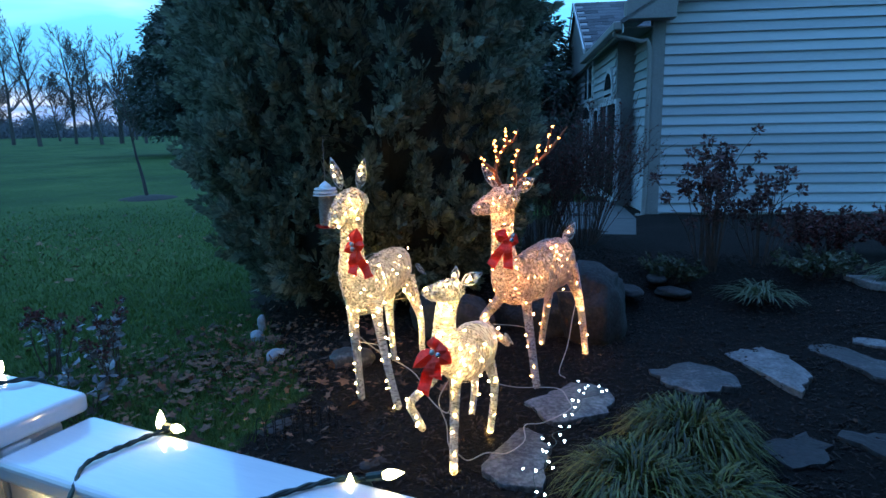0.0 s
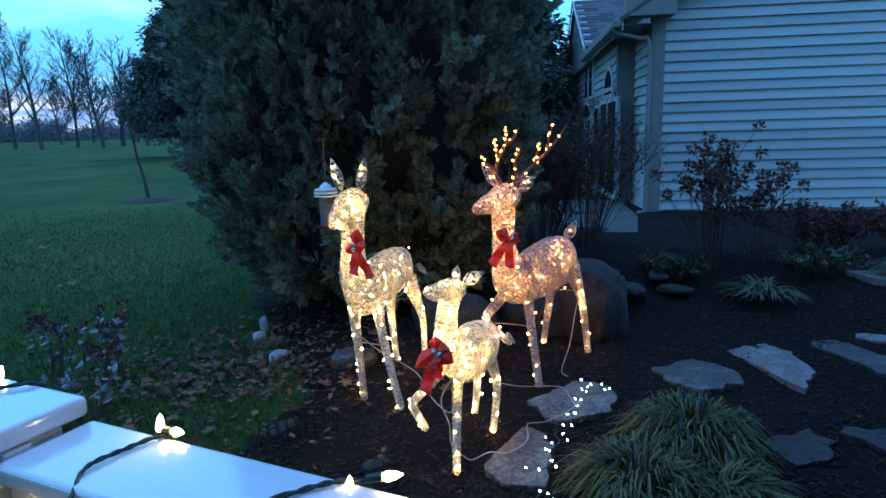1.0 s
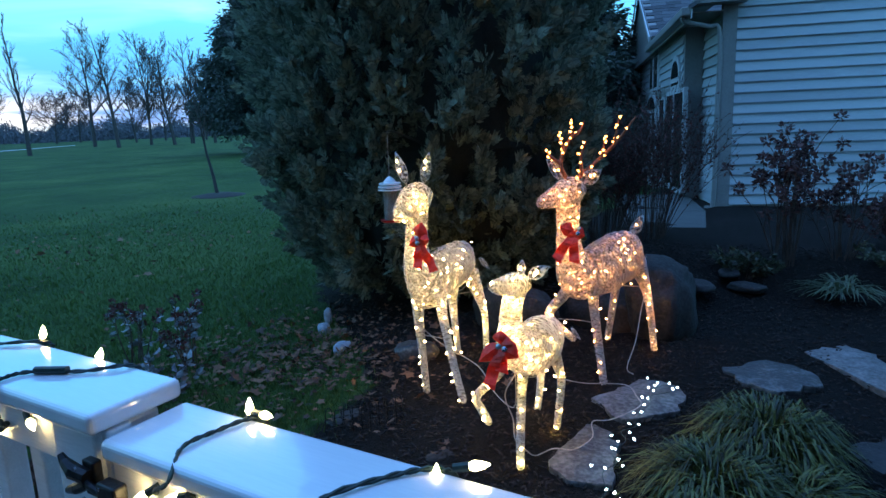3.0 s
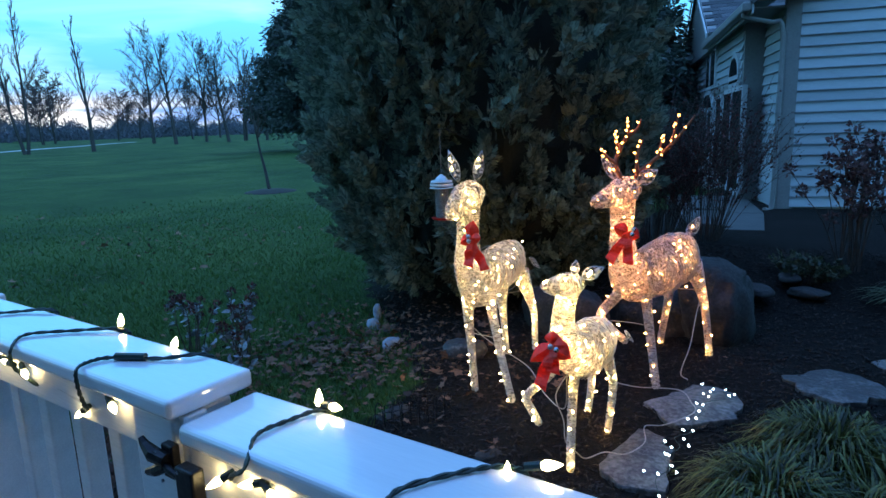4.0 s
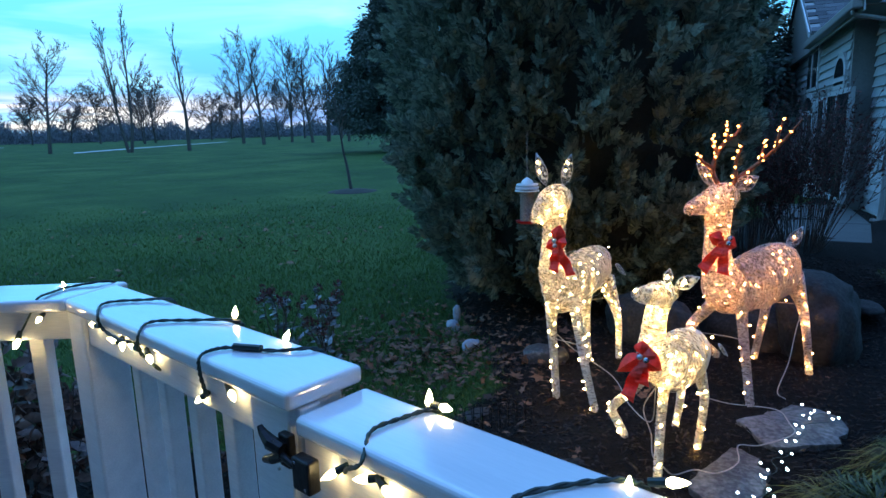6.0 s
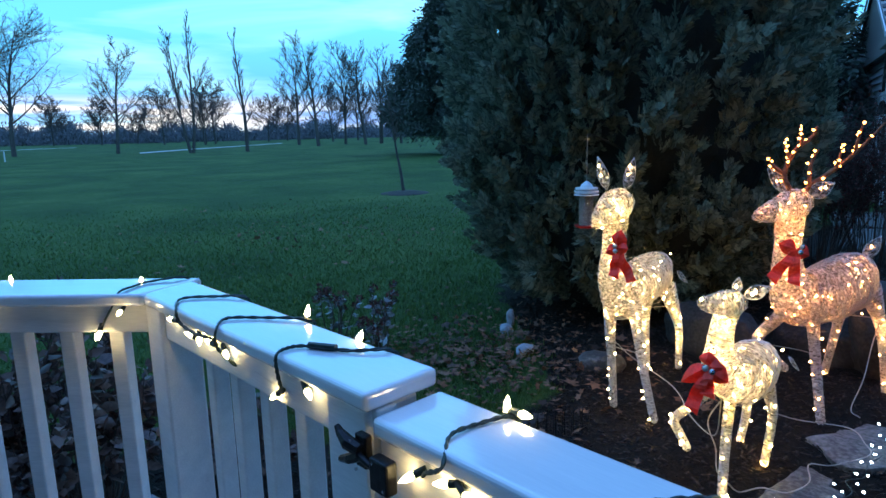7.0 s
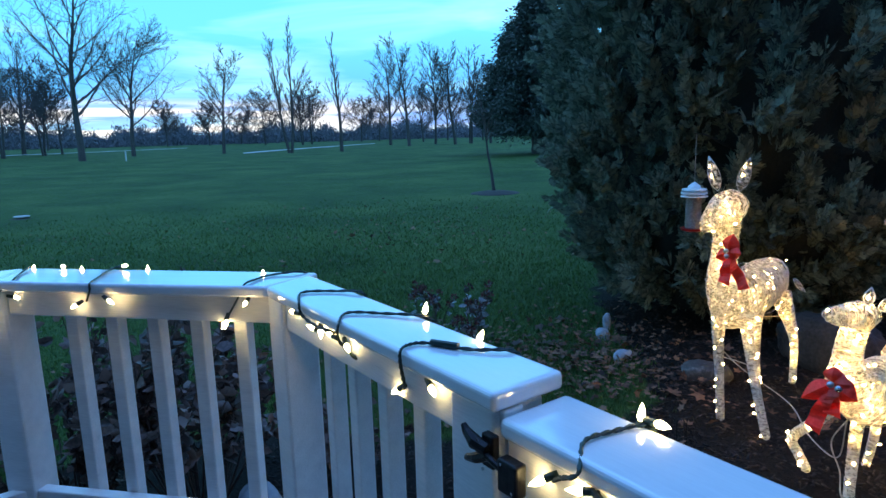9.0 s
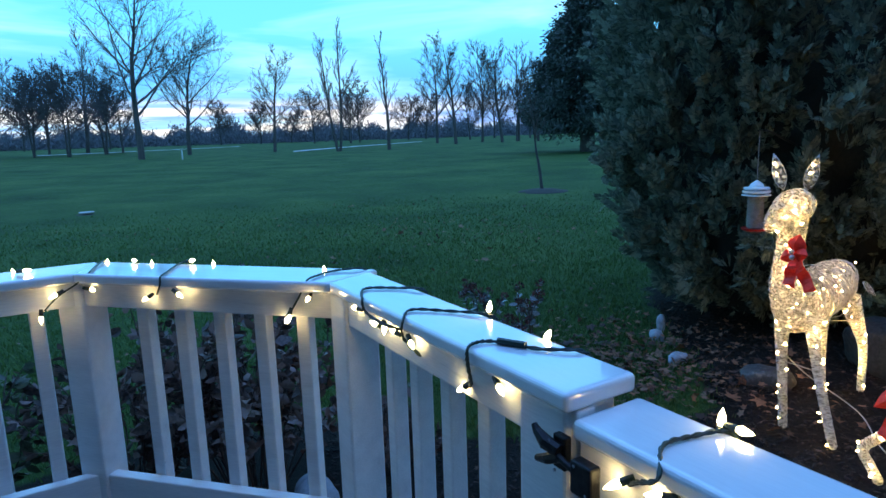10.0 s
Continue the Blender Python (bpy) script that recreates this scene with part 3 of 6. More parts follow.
M_SPUN = spun_material("spun_clear_threads", (0.34, 0.31, 0.26), (0.93, 0.91, 0.88))
M_SPUN_ROSE = spun_material("spun_rose_threads", (0.36, 0.28, 0.25), (0.94, 0.87, 0.85))
M_THREAD = leafy("wound_clear_thread", (0.62, 0.61, 0.58), (0.95, 0.94, 0.92), 0.45, 0.18)
M_THREAD_ROSE = leafy("wound_rose_thread", (0.62, 0.54, 0.51), (0.95, 0.90, 0.88), 0.45, 0.18)
M_WIRE = surface("pale_frame_wire", (0.42, 0.42, 0.42), (0.66, 0.66, 0.66), 30, 0.3, 0, 60, metal=0.5)
M_ANTLER = surface("copper_tinsel", (0.18, 0.06, 0.03), (0.50, 0.20, 0.11), 60, 0.4, 0.8, 220, metal=0.3)
M_WARM = glow("warm_white_bulb", (1.0, 0.64, 0.20), 350)
M_AMBER = glow("amber_bulb", (1.0, 0.47, 0.15), 360)
M_WARM_OUT = glow("warm_white_bulb_tip", (1.0, 0.66, 0.24), 110)
M_AMBER_OUT = glow("amber_bulb_tip", (1.0, 0.40, 0.11), 70)
M_AMBER_DIM = glow("dim_amber_bulb_tip", (1.0, 0.36, 0.09), 12)
M_COOL = glow("cool_white_bulb", (0.62, 0.84, 1.0), 14)
M_RIBBON = leafy("red_ribbon", (0.72, 0.02, 0.012), (0.95, 0.09, 0.05), 0.35, 0.4)
M_SILVER = surface("silver_bell", (0.25, 0.3, 0.34), (0.5, 0.55, 0.6), 10, 0.25, 0.0, 60, metal=0.9)
M_CORD = surface("pale_cord", (0.30, 0.26, 0.22), (0.48, 0.43, 0.38), 20, 0.5, 0, 60)
M_GREENCORD = surface("dark_green_cord", (0.008, 0.022, 0.018), (0.02, 0.045, 0.035), 20, 0.45, 0, 60)


def tip_shape(base, tip, wide, normal, thick=0.012, n=8):
    """A leaf-shaped ear or tail: a thin lens-shaped solid."""
    a, b = Vector(base), Vector(tip)
    d = (b - a)
    s = d.cross(Vector(normal)).normalized()
    u = s.cross(d).normalized()
    vs, fs = [a], []
    for i in range(1, n):
        t = i / n
        w = wide * math.sin(math.pi * t ** 0.8) * 0.5
        h = thick * math.sin(math.pi * t) * 0.5
        q = a + d * t
        vs += [q + s * w, q + u * h, q - s * w, q - u * h]
    vs.append(b)
    last = len(vs) - 1
    for k in range(4):
        fs.append((0, 1 + k, 1 + (k + 1) % 4))
        fs.append((last, last - 4 + (k + 1) % 4, last - 4 + k))
    for i in range(n - 2):
        for k in range(4):
            o = 1 + 4 * i
            fs.append((o + k, o + 4 + k, o + 4 + (k + 1) % 4, o + (k + 1) % 4))
    return vs, fs


def limb(points, steps=6, sides=12):
    """Rows of x, y, z, half width, half height -> smooth elliptic tube with rounded ends."""
    rows = spline(points, steps)
    a, b = rows[0], rows[-1]
    da, db = (rows[0] - rows[1])[:3], (rows[-1] - rows[-2])[:3]
    da, db = da / np.linalg.norm(da), db / np.linalg.norm(db)
    def cap(row, d):
        out = []
        for q in (0.45, 0.8, 0.97):
            r = row.copy()
            r[:3] = row[:3] + d * row[3] * 0.75 * math.sin(math.acos(1 - q)) 
            r[3:] = row[3:] * max(1 - q, 0.03)
            out.append(r)
        return out
    rows = np.array(cap(a, da)[::-1] + list(rows) + cap(b, db))
    return [tuple(r[:3]) for r in rows], [(max(r[3], 0.002), max(r[4], 0.002)) for r in rows], sides


def windings(rows, pitch, seed, thick=0.0011, per=12):
    """A thread wound round and round a limb, a little askew, as one thin three-sided tube."""
    r2 = np.random.default_rng(seed)
    sp = spline(rows, 10)
    step = np.linalg.norm(np.diff(sp[:, :3], axis=0), axis=1)
    arc = np.concatenate([[0], np.cumsum(step)])
    n = max(int(arc[-1] / pitch * per), 12)
    s = np.linspace(0, arc[-1], n)
    ang = s / pitch * 2 * math.pi + 0.7 * np.sin(s * 23 + seed) + seed
    tilt = 0.9 * np.interp(s, arc, sp[:, 3]) * np.sin(ang * 0.5 + seed) * np.sin(s * 31 + seed)
    s = np.clip(s + tilt, 0, arc[-1])
    q = np.stack([np.interp(s, arc, sp[:, k]) for k in range(5)], 1)
    tang = np.gradient(sp[:, :3], axis=0)
    d = np.stack([np.interp(s, arc, tang[:, k]) for k in range(3)], 1)
    d /= np.linalg.norm(d, axis=1, keepdims=True)
    side = np.cross(d, np.array([0.12, 1.0, 0.25]))
    side /= np.linalg.norm(side, axis=1, keepdims=True)
    up = np.cross(side, d)
    big = 1.01 + 0.05 * r2.uniform(0, 1, n)[:, None]
    rad = side * (q[:, 3] * np.cos(ang))[:, None] + up * (q[:, 4] * np.sin(ang))[:, None]
    c = q[:, :3] + rad * big
    out = rad / (np.linalg.norm(rad, axis=1, keepdims=True) + 1e-6)
    v = np.stack([c + out * thick, c + d * thick - out * thick * 0.5, c - d * thick - out * thick * 0.5], 1).reshape(-1, 3)
    k = np.arange(n - 1)[:, None] * 3
    f = np.concatenate([k + np.array([[i, (i + 1) % 3, 3 + (i + 1) % 3, 3 + i]]) for i in range(3)])
    return v.tolist(), f.tolist()


def deer(label, spine, head, legs, ears, mat, thread, antlers=(), tail=None):
    L = Lump()
    legs = [[(*q[:3], q[3] * 0.82, q[4] * 0.82) for q in leg] for leg in legs]
    for s in (spine, head, *legs):
        L.tube(*limb(s))
    leaves = list(ears) + ([tail] if tail else [])
    for e in leaves:
        L.add(*tip_shape(*e))
    marks = [len(L.f)]
    for a in antlers:
        L.tube(*limb([(*q[:3], q[3] * 1.05, q[4] * 1.05) for q in a], 5, 7))
    marks.append(len(L.f))
    for i, s in enumerate((spine, head, *legs)):
        slim = i > 1
        for k in range(2):
            L.add(*windings(s, (0.010 if slim else 0.014) + 0.003 * k, 3 * i + k, 0.0012, 9 if slim else 14))
    marks.append(len(L.f))
    for base, tip, wide, normal in leaves:          # wire round the edge of ears and tail
        a, b = Vector(base), Vector(tip)
        s = (b - a).cross(Vector(normal)).normalized()
        for sg in (-1, 1):
            L.tube([a.lerp(b, t / 8) + s * sg * wide * 0.53 * math.sin(math.pi * (t / 8) ** 0.8) for t in range(9)], 0.0022, 4)
    for row in (spine[3], spine[4]) if len(spine) < 9 else (spine[2], spine[5]):          # hoops of the frame
        q = Vector(row[:3])
        dirn = Vector((0.1, 1, 0.3)).normalized() if row is not spine[5] else Vector((0, 0, 1))
        sd = dirn.orthogonal().normalized()
        u = dirn.cross(sd)
        L.tube([q + (sd * math.cos(w * math.pi / 9) + u * math.sin(w * math.pi / 9)) * max(row[3], row[4]) * 1.02 for w in range(19)], 0.0022, 4)
    ob = smooth(new("deer_figure", L.made("deer_figure", mat)))
    for m in (M_ANTLER, thread, M_WIRE):
        ob.data.materials.append(m)
    for k, mark in enumerate(marks):
        for f in ob.data.polygons[mark:]:
            f.material_index = k + 1
    return tagged(ob, label, "deer decoration", "lighted deer family")


DOE = dict(
    spine=[(-1.84, 3.46, 0.58, .065, .09), (-1.845, 3.36, 0.615, .10, .145), (-1.825, 3.18, 0.615, .105, .15), (-1.785, 3.0, 0.605, .115, .15), (-1.775, 2.88, 0.61, .105, .14),
           (-1.80, 2.82, 0.72, .078, .085), (-1.80, 2.82, 0.88, .060, .064), (-1.795, 2.825, 1.02, .062, .068), (-1.79, 2.835, 1.08, .06, .065)],
    head=[(-1.775, 2.86, 1.105, .070, .074), (-1.795, 2.81, 1.095, .080, .084), (-1.82, 2.765, 1.055, .064, .066), (-1.838, 2.73, 1.018, .047, .046), (-1.845, 2.715, 1.0, .037, .034)],
    legs=[[(-1.81, 2.82, 0.56, .05, .06), (-1.80, 2.80, 0.42, .034, .036), (-1.765, 2.77, 0.22, .026, .026), (-1.735, 2.745, 0.02, .024, .024)],
          [(-1.69, 2.86, 0.56, .05, .06), (-1.66, 2.83, 0.44, .032, .034), (-1.575, 2.77, 0.22, .026, .026), (-1.49, 2.72, 0.02, .024, .024)],
          [(-1.85, 3.30, 0.56, .06, .08), (-1.86, 3.30, 0.40, .036, .04), (-1.87, 3.34, 0.20, .025, .025), (-1.86, 3.35, 0.02, .023, .023)],
          [(-1.79, 3.42, 0.54, .055, .085), (-1.755, 3.47, 0.38, .036, .045), (-1.745, 3.52, 0.24, .026, .026), (-1.73, 3.50, 0.02, .023, .023)]],
    ears=[((-1.85, 2.82, 1.17), (-1.898, 2.80, 1.345), .056, (0.2, -1, 0)), ((-1.755, 2.84, 1.17), (-1.685, 2.80, 1.34), .056, (0.2, -1, 0))],
    tail=((-1.78, 3.53, 0.62), (-1.74, 3.60, 0.54), .05, (1, 0.3, 0)))
BUCK = dict(
    spine=[(-0.91, 3.98, 0.58, .075, .10), (-0.925, 3.87, 0.63, .11, .15), (-0.96, 3.70, 0.625, .125, .15), (-1.0, 3.52, 0.60, .12, .15), (-1.07, 3.42, 0.60, .11, .15),
           (-1.11, 3.37, 0.71, .078, .09), (-1.12, 3.355, 0.86, .062, .066), (-1.115, 3.345, 1.0, .064, .07), (-1.11, 3.345, 1.06, .062, .066)],
    head=[(-1.075, 3.37, 1.095, .066, .068), (-1.105, 3.33, 1.09, .076, .078), (-1.155, 3.27, 1.065, .060, .058), (-1.20, 3.215, 1.045, .042, .038), (-1.22, 3.19, 1.035, .032, .028)],
    legs=[[(-1.10, 3.40, 0.58, .055, .065), (-1.14, 3.36, 0.49, .04, .042), (-1.215, 3.30, 0.38, .032, .032), (-1.18, 3.32, 0.31, .028, .028), (-1.09, 3.36, 0.22, .026, .026)],
          [(-1.0, 3.44, 0.56, .06, .065), (-0.985, 3.40, 0.45, .036, .038), (-0.935, 3.33, 0.24, .029, .029), (-0.882, 3.26, 0.02, .026, .026)],
          [(-0.98, 3.86, 0.56, .06, .09), (-0.985, 3.90, 0.42, .036, .04), (-1.02, 3.96, 0.24, .027, .027), (-1.06, 4.0, 0.02, .025, .025)],
          [(-0.86, 3.92, 0.58, .065, .10), (-0.82, 3.96, 0.44, .042, .05), (-0.795, 3.97, 0.34, .032, .034), (-0.76, 3.93, 0.18, .027, .027), (-0.735, 3.90, 0.02, .025, .025)]],
    ears=[((-1.13, 3.35, 1.14), (-1.225, 3.30, 1.27), .06, (0.2, -1, 0)), ((-1.05, 3.38, 1.13), (-0.945, 3.40, 1.20), .075, (0.2, -1, 0))],
    antlers=[[(-1.12, 3.34, 1.15, .012, .012), (-1.15, 3.32, 1.24, .012, .012), (-1.11, 3.33, 1.36, .010, .010), (-1.05, 3.36, 1.42, .009, .009), (-1.03, 3.36, 1.47, .005, .005)],
             [(-1.15, 3.32, 1.24, .011, .011), (-1.19, 3.28, 1.28, .009, .009), (-1.22, 3.27, 1.33, .005, .005)],
             [(-1.13, 3.33, 1.31, .010, .010), (-1.15, 3.31, 1.37, .007, .007), (-1.15, 3.30, 1.41, .005, .005)],
             [(-1.09, 3.34, 1.38, .009, .009), (-1.09, 3.33, 1.44, .006, .006), (-1.10, 3.33, 1.48, .004, .004)],
             [(-1.07, 3.37, 1.15, .012, .012), (-1.03, 3.40, 1.20, .012, .012), (-0.95, 3.42, 1.27, .010, .010), (-0.86, 3.42, 1.36, .009, .009), (-0.77, 3.42, 1.48, .004, .004)],
             [(-0.95, 3.42, 1.27, .009, .009), (-0.935, 3.41, 1.34, .006, .006), (-0.92, 3.40, 1.39, .004, .004)],
             [(-0.88, 3.42, 1.34, .009, .009), (-0.865, 3.41, 1.42, .006, .006), (-0.85, 3.40, 1.48, .004, .004)],
             [(-1.05, 3.38, 1.18, .011, .011), (-1.05, 3.37, 1.28, .009, .009), (-1.02, 3.37, 1.36, .005, .005)]],
    tail=((-0.915, 4.00, 0.73), (-0.85, 4.03, 0.865), .075, (-0.5, -1, 0)))
FAWN = dict(
    spine=[(-0.97, 2.70, 0.44, .05, .07), (-0.982, 2.64, 0.465, .082, .106), (-0.995, 2.53, 0.475, .105, .12), (-1.0, 2.44, 0.47, .095, .115), (-1.04, 2.39, 0.52, .075, .09),
           (-1.055, 2.385, 0.60, .052, .056), (-1.05, 2.39, 0.69, .045, .048), (-1.035, 2.40, 0.76, .046, .048)],
    head=[(-1.01, 2.42, 0.785, .048, .048), (-1.04, 2.385, 0.785, .053, .052), (-1.075, 2.345, 0.785, .042, .038), (-1.105, 2.315, 0.79, .028, .026)],
    legs=[[(-1.0, 2.42, 0.46, .04, .045), (-0.998, 2.37, 0.36, .027, .027), (-0.98, 2.30, 0.18, .023, .023), (-0.958, 2.24, 0.02, .021, .021)],
          [(-1.06, 2.40, 0.46, .04, .045), (-1.12, 2.35, 0.36, .026, .026), (-1.19, 2.30, 0.275, .023, .023), (-1.16, 2.29, 0.22, .022, .022), (-1.125, 2.285, 0.17, .021, .021)],
          [(-1.01, 2.66, 0.44, .045, .055), (-1.045, 2.72, 0.30, .026, .028), (-1.07, 2.77, 0.16, .021, .021), (-1.098, 2.80, 0.02, .019, .019)],
          [(-0.965, 2.65, 0.43, .04, .055), (-0.945, 2.69, 0.31, .028, .030), (-0.935, 2.70, 0.22, .023, .023), (-0.94, 2.65, 0.02, .020, .020)]],
    ears=[((-1.015, 2.41, 0.825), (-1.01, 2.42, 0.89), .034, (0.2, -1, 0)), ((-0.985, 2.42, 0.815), (-0.895, 2.44, 0.865), .05, (0.3, -1, 0.3))],
    tail=((-0.915, 2.79, 0.48), (-0.88, 2.82, 0.42), .04, (1, 0.3, 0)))
doe_ob = deer("glowing doe figure of spun clear threads on wire, standing in mulch", mat=M_SPUN, thread=M_THREAD, **DOE)
buck_ob = deer("glowing antlered buck figure of rosy spun threads, one foreleg raised", mat=M_SPUN_ROSE, thread=M_THREAD_ROSE, **BUCK)
fawn_ob = deer("small glowing fawn figure of spun threads, one foreleg raised", mat=M_SPUN, thread=M_THREAD, **FAWN)


def bulb_mesh(name, r, h, mat):
    """A small faceted bulb, round below and pointed above, along z."""
    rings = [(0.0, 0.55), (0.25, 1.0), (0.6, 0.75), (0.85, 0.35)]
    vs, fs = [], []
    for t, w in rings:
        vs += [(r * w * math.cos(2 * math.pi * k / 6), r * w * math.sin(2 * math.pi * k / 6), h * t) for k in range(6)]
    vs.append((0, 0, h))
    for i in range(3):
        for k in range(6):
            fs.append((6 * i + k, 6 * i + (k + 1) % 6, 6 * i + 6 + (k + 1) % 6, 6 * i + 6 + k))
    fs += [(18 + k, 18 + (k + 1) % 6, 24) for k in range(6)] + [tuple(range(6))[::-1]]
    return mesh(name, vs, fs, mat)


BULB_WARM = bulb_mesh("bulb", 0.0045, 0.012, M_WARM)
BULB_AMBER = bulb_mesh("bulb", 0.0045, 0.012, M_AMBER)
TIP_WARM = bulb_mesh("bulb", 0.0050, 0.013, M_WARM_OUT)
TIP_AMBER = bulb_mesh("bulb", 0.0050, 0.013, M_AMBER_OUT)
TIP_ANTLER = bulb_mesh("bulb", 0.0074, 0.017, M_AMBER_DIM)
BULB_COOL = bulb_mesh("bulb", 0.0052, 0.015, M_COOL)
rng = random.Random(5)


def string_on_deer(spec, me, tip, label, counts, extra=(), inner=0.6):
    """The light string wound through a figure: some bulbs stand on the surface, some shine from inside."""
    t = thing("string_lights", label, "string lights", group="deer light strings")
    for key, n in counts.items():
        rows_all = {"spine": [spec["spine"]], "head": [spec["head"]], "legs": spec["legs"], "antlers": spec.get("antlers", [])}[key]
        for rows in rows_all:
            sp = spline(rows, 8)
            for i in range(n):
                q = sp[min(int((i + rng.uniform(0.15, 0.85)) / n * len(sp)), len(sp) - 1)]
                w = rng.uniform(0, 2 * math.pi)
                deep = rng.random() < inner
                k = rng.uniform(0.3, 0.75) if deep else 1.04
                if key in ("legs", "antlers"):
                    deep = key == "legs" and rng.random() < 0.45
                    k = 0.4 if deep else 1.1
                    w = rng.uniform(math.pi * 0.9, math.pi * 2.1)
                off = Vector((math.cos(w) * q[3] * k, math.sin(w) * max(q[3], q[4]) * k * (1 if key != "spine" else 0.5), (math.sin(w * 1.7) * q[4] * k * 0.9) if key in ("spine", "head") else 0))
                p0 = Vector(q[:3]) + off
                part("bulb", me if deep else TIP_ANTLER if key == "antlers" else tip, None, t, at=Matrix.Translation(p0) @ Euler((rng.uniform(-1.5, 1.5), rng.uniform(-1.5, 1.5), 0)).to_matrix().to_4x4())
    for p0 in extra:
        part("bulb", tip, None, t, at=Matrix.Translation(p0))
    return t


string_on_deer(DOE, BULB_WARM, TIP_WARM, "warm white string lights inside the doe figure", {"spine": 42, "head": 5, "legs": 10}, [(-1.875, 2.795, 1.24), (-1.885, 2.79, 1.29), (-1.72, 2.80, 1.25), (-1.705, 2.79, 1.29)])
string_on_deer(BUCK, BULB_AMBER, TIP_AMBER, "amber string lights inside the buck figure", {"spine": 46, "head": 6, "legs": 8, "antlers": 5}, [(-0.885, 4.0, 0.80), (-1.18, 3.31, 1.20), (-1.0, 3.38, 1.165), (-0.98, 3.385, 1.17)])
string_on_deer(FAWN, BULB_WARM, TIP_WARM, "warm white string lights inside the fawn figure", {"spine": 28, "head": 5, "legs": 8}, [(-0.945, 2.42, 0.838), (-0.955, 2.415, 0.825), (-1.012, 2.40, 0.85)])


# ---- evergreen tree and the spruce behind it ----
def fronds(centres, outs, n_each, size, rng2, flat=0.25):
    """Flat sprays of scale leaves: each is a fan of narrow pointed blades."""
    n = len(centres)
    vs, fs = [], []
    c = np.repeat(np.asarray(centres), n_each, 0)
    o = np.repeat(np.asarray(outs), n_each, 0)
    d = o + rng2.normal(0, 0.55, c.shape)
    d /= np.linalg.norm(d, axis=1, keepdims=True)
    s = np.cross(d, rng2.normal(0, 1, c.shape))
    s /= np.linalg.norm(s, axis=1, keepdims=True)
    ln = size * rng2.uniform(0.5, 1.2, (len(c), 1))
    w = ln * rng2.uniform(0.10, 0.24, (len(c), 1))
    base = c + rng2.normal(0, size * flat, c.shape)
    v = np.stack([base, base + d * ln * 0.45 + s * w, base + d * ln, base + d * ln * 0.5 - s * w], 1).reshape(-1, 3)
    f = np.arange(len(v)).reshape(-1, 4)
    return v, f


def sprays(centres, outs, blades, size, r2):
    """Flat fans of scale leaves: each spray is a midrib with pointed blades to both sides in one plane."""
    n = len(centres)
    d = np.asarray(outs) + r2.normal(0, 0.30, (n, 3))
    d /= np.linalg.norm(d, axis=1, keepdims=True)
    s = np.cross(d, r2.normal(0, 1, (n, 3)) * np.array([1, 1, 0.35]))
    s /= np.linalg.norm(s, axis=1, keepdims=True)
    nrm = np.cross(d, s)
    ln = size * r2.uniform(0.65, 1.25, (n, 1))
    quads = []
    for k in range(blades):
        side = 1 if k % 2 else -1
        u = 0.12 + 0.80 * k / (blades - 1)
        w = (1.05 - 0.95 * u) * side
        bd = d * (0.75 + 0.4 * u) + s * w + nrm * r2.normal(0, 0.10, (n, 1))
        bd /= np.linalg.norm(bd, axis=1, keepdims=True)
        bs = np.cross(nrm, bd)
        bl = ln * (0.62 - 0.30 * abs(u - 0.35)) * r2.uniform(0.8, 1.2, (n, 1))
        p0 = np.asarray(centres) + d * ln * u * 0.72
        wd = bl * 0.19
        quads.append(np.stack([p0, p0 + bd * bl * 0.45 + bs * wd, p0 + bd * bl, p0 + bd * bl * 0.5 - bs * wd], 1))
    v = np.stack(quads, 1).reshape(-1, 3)
    return v, np.arange(len(v)).reshape(-1, 4)


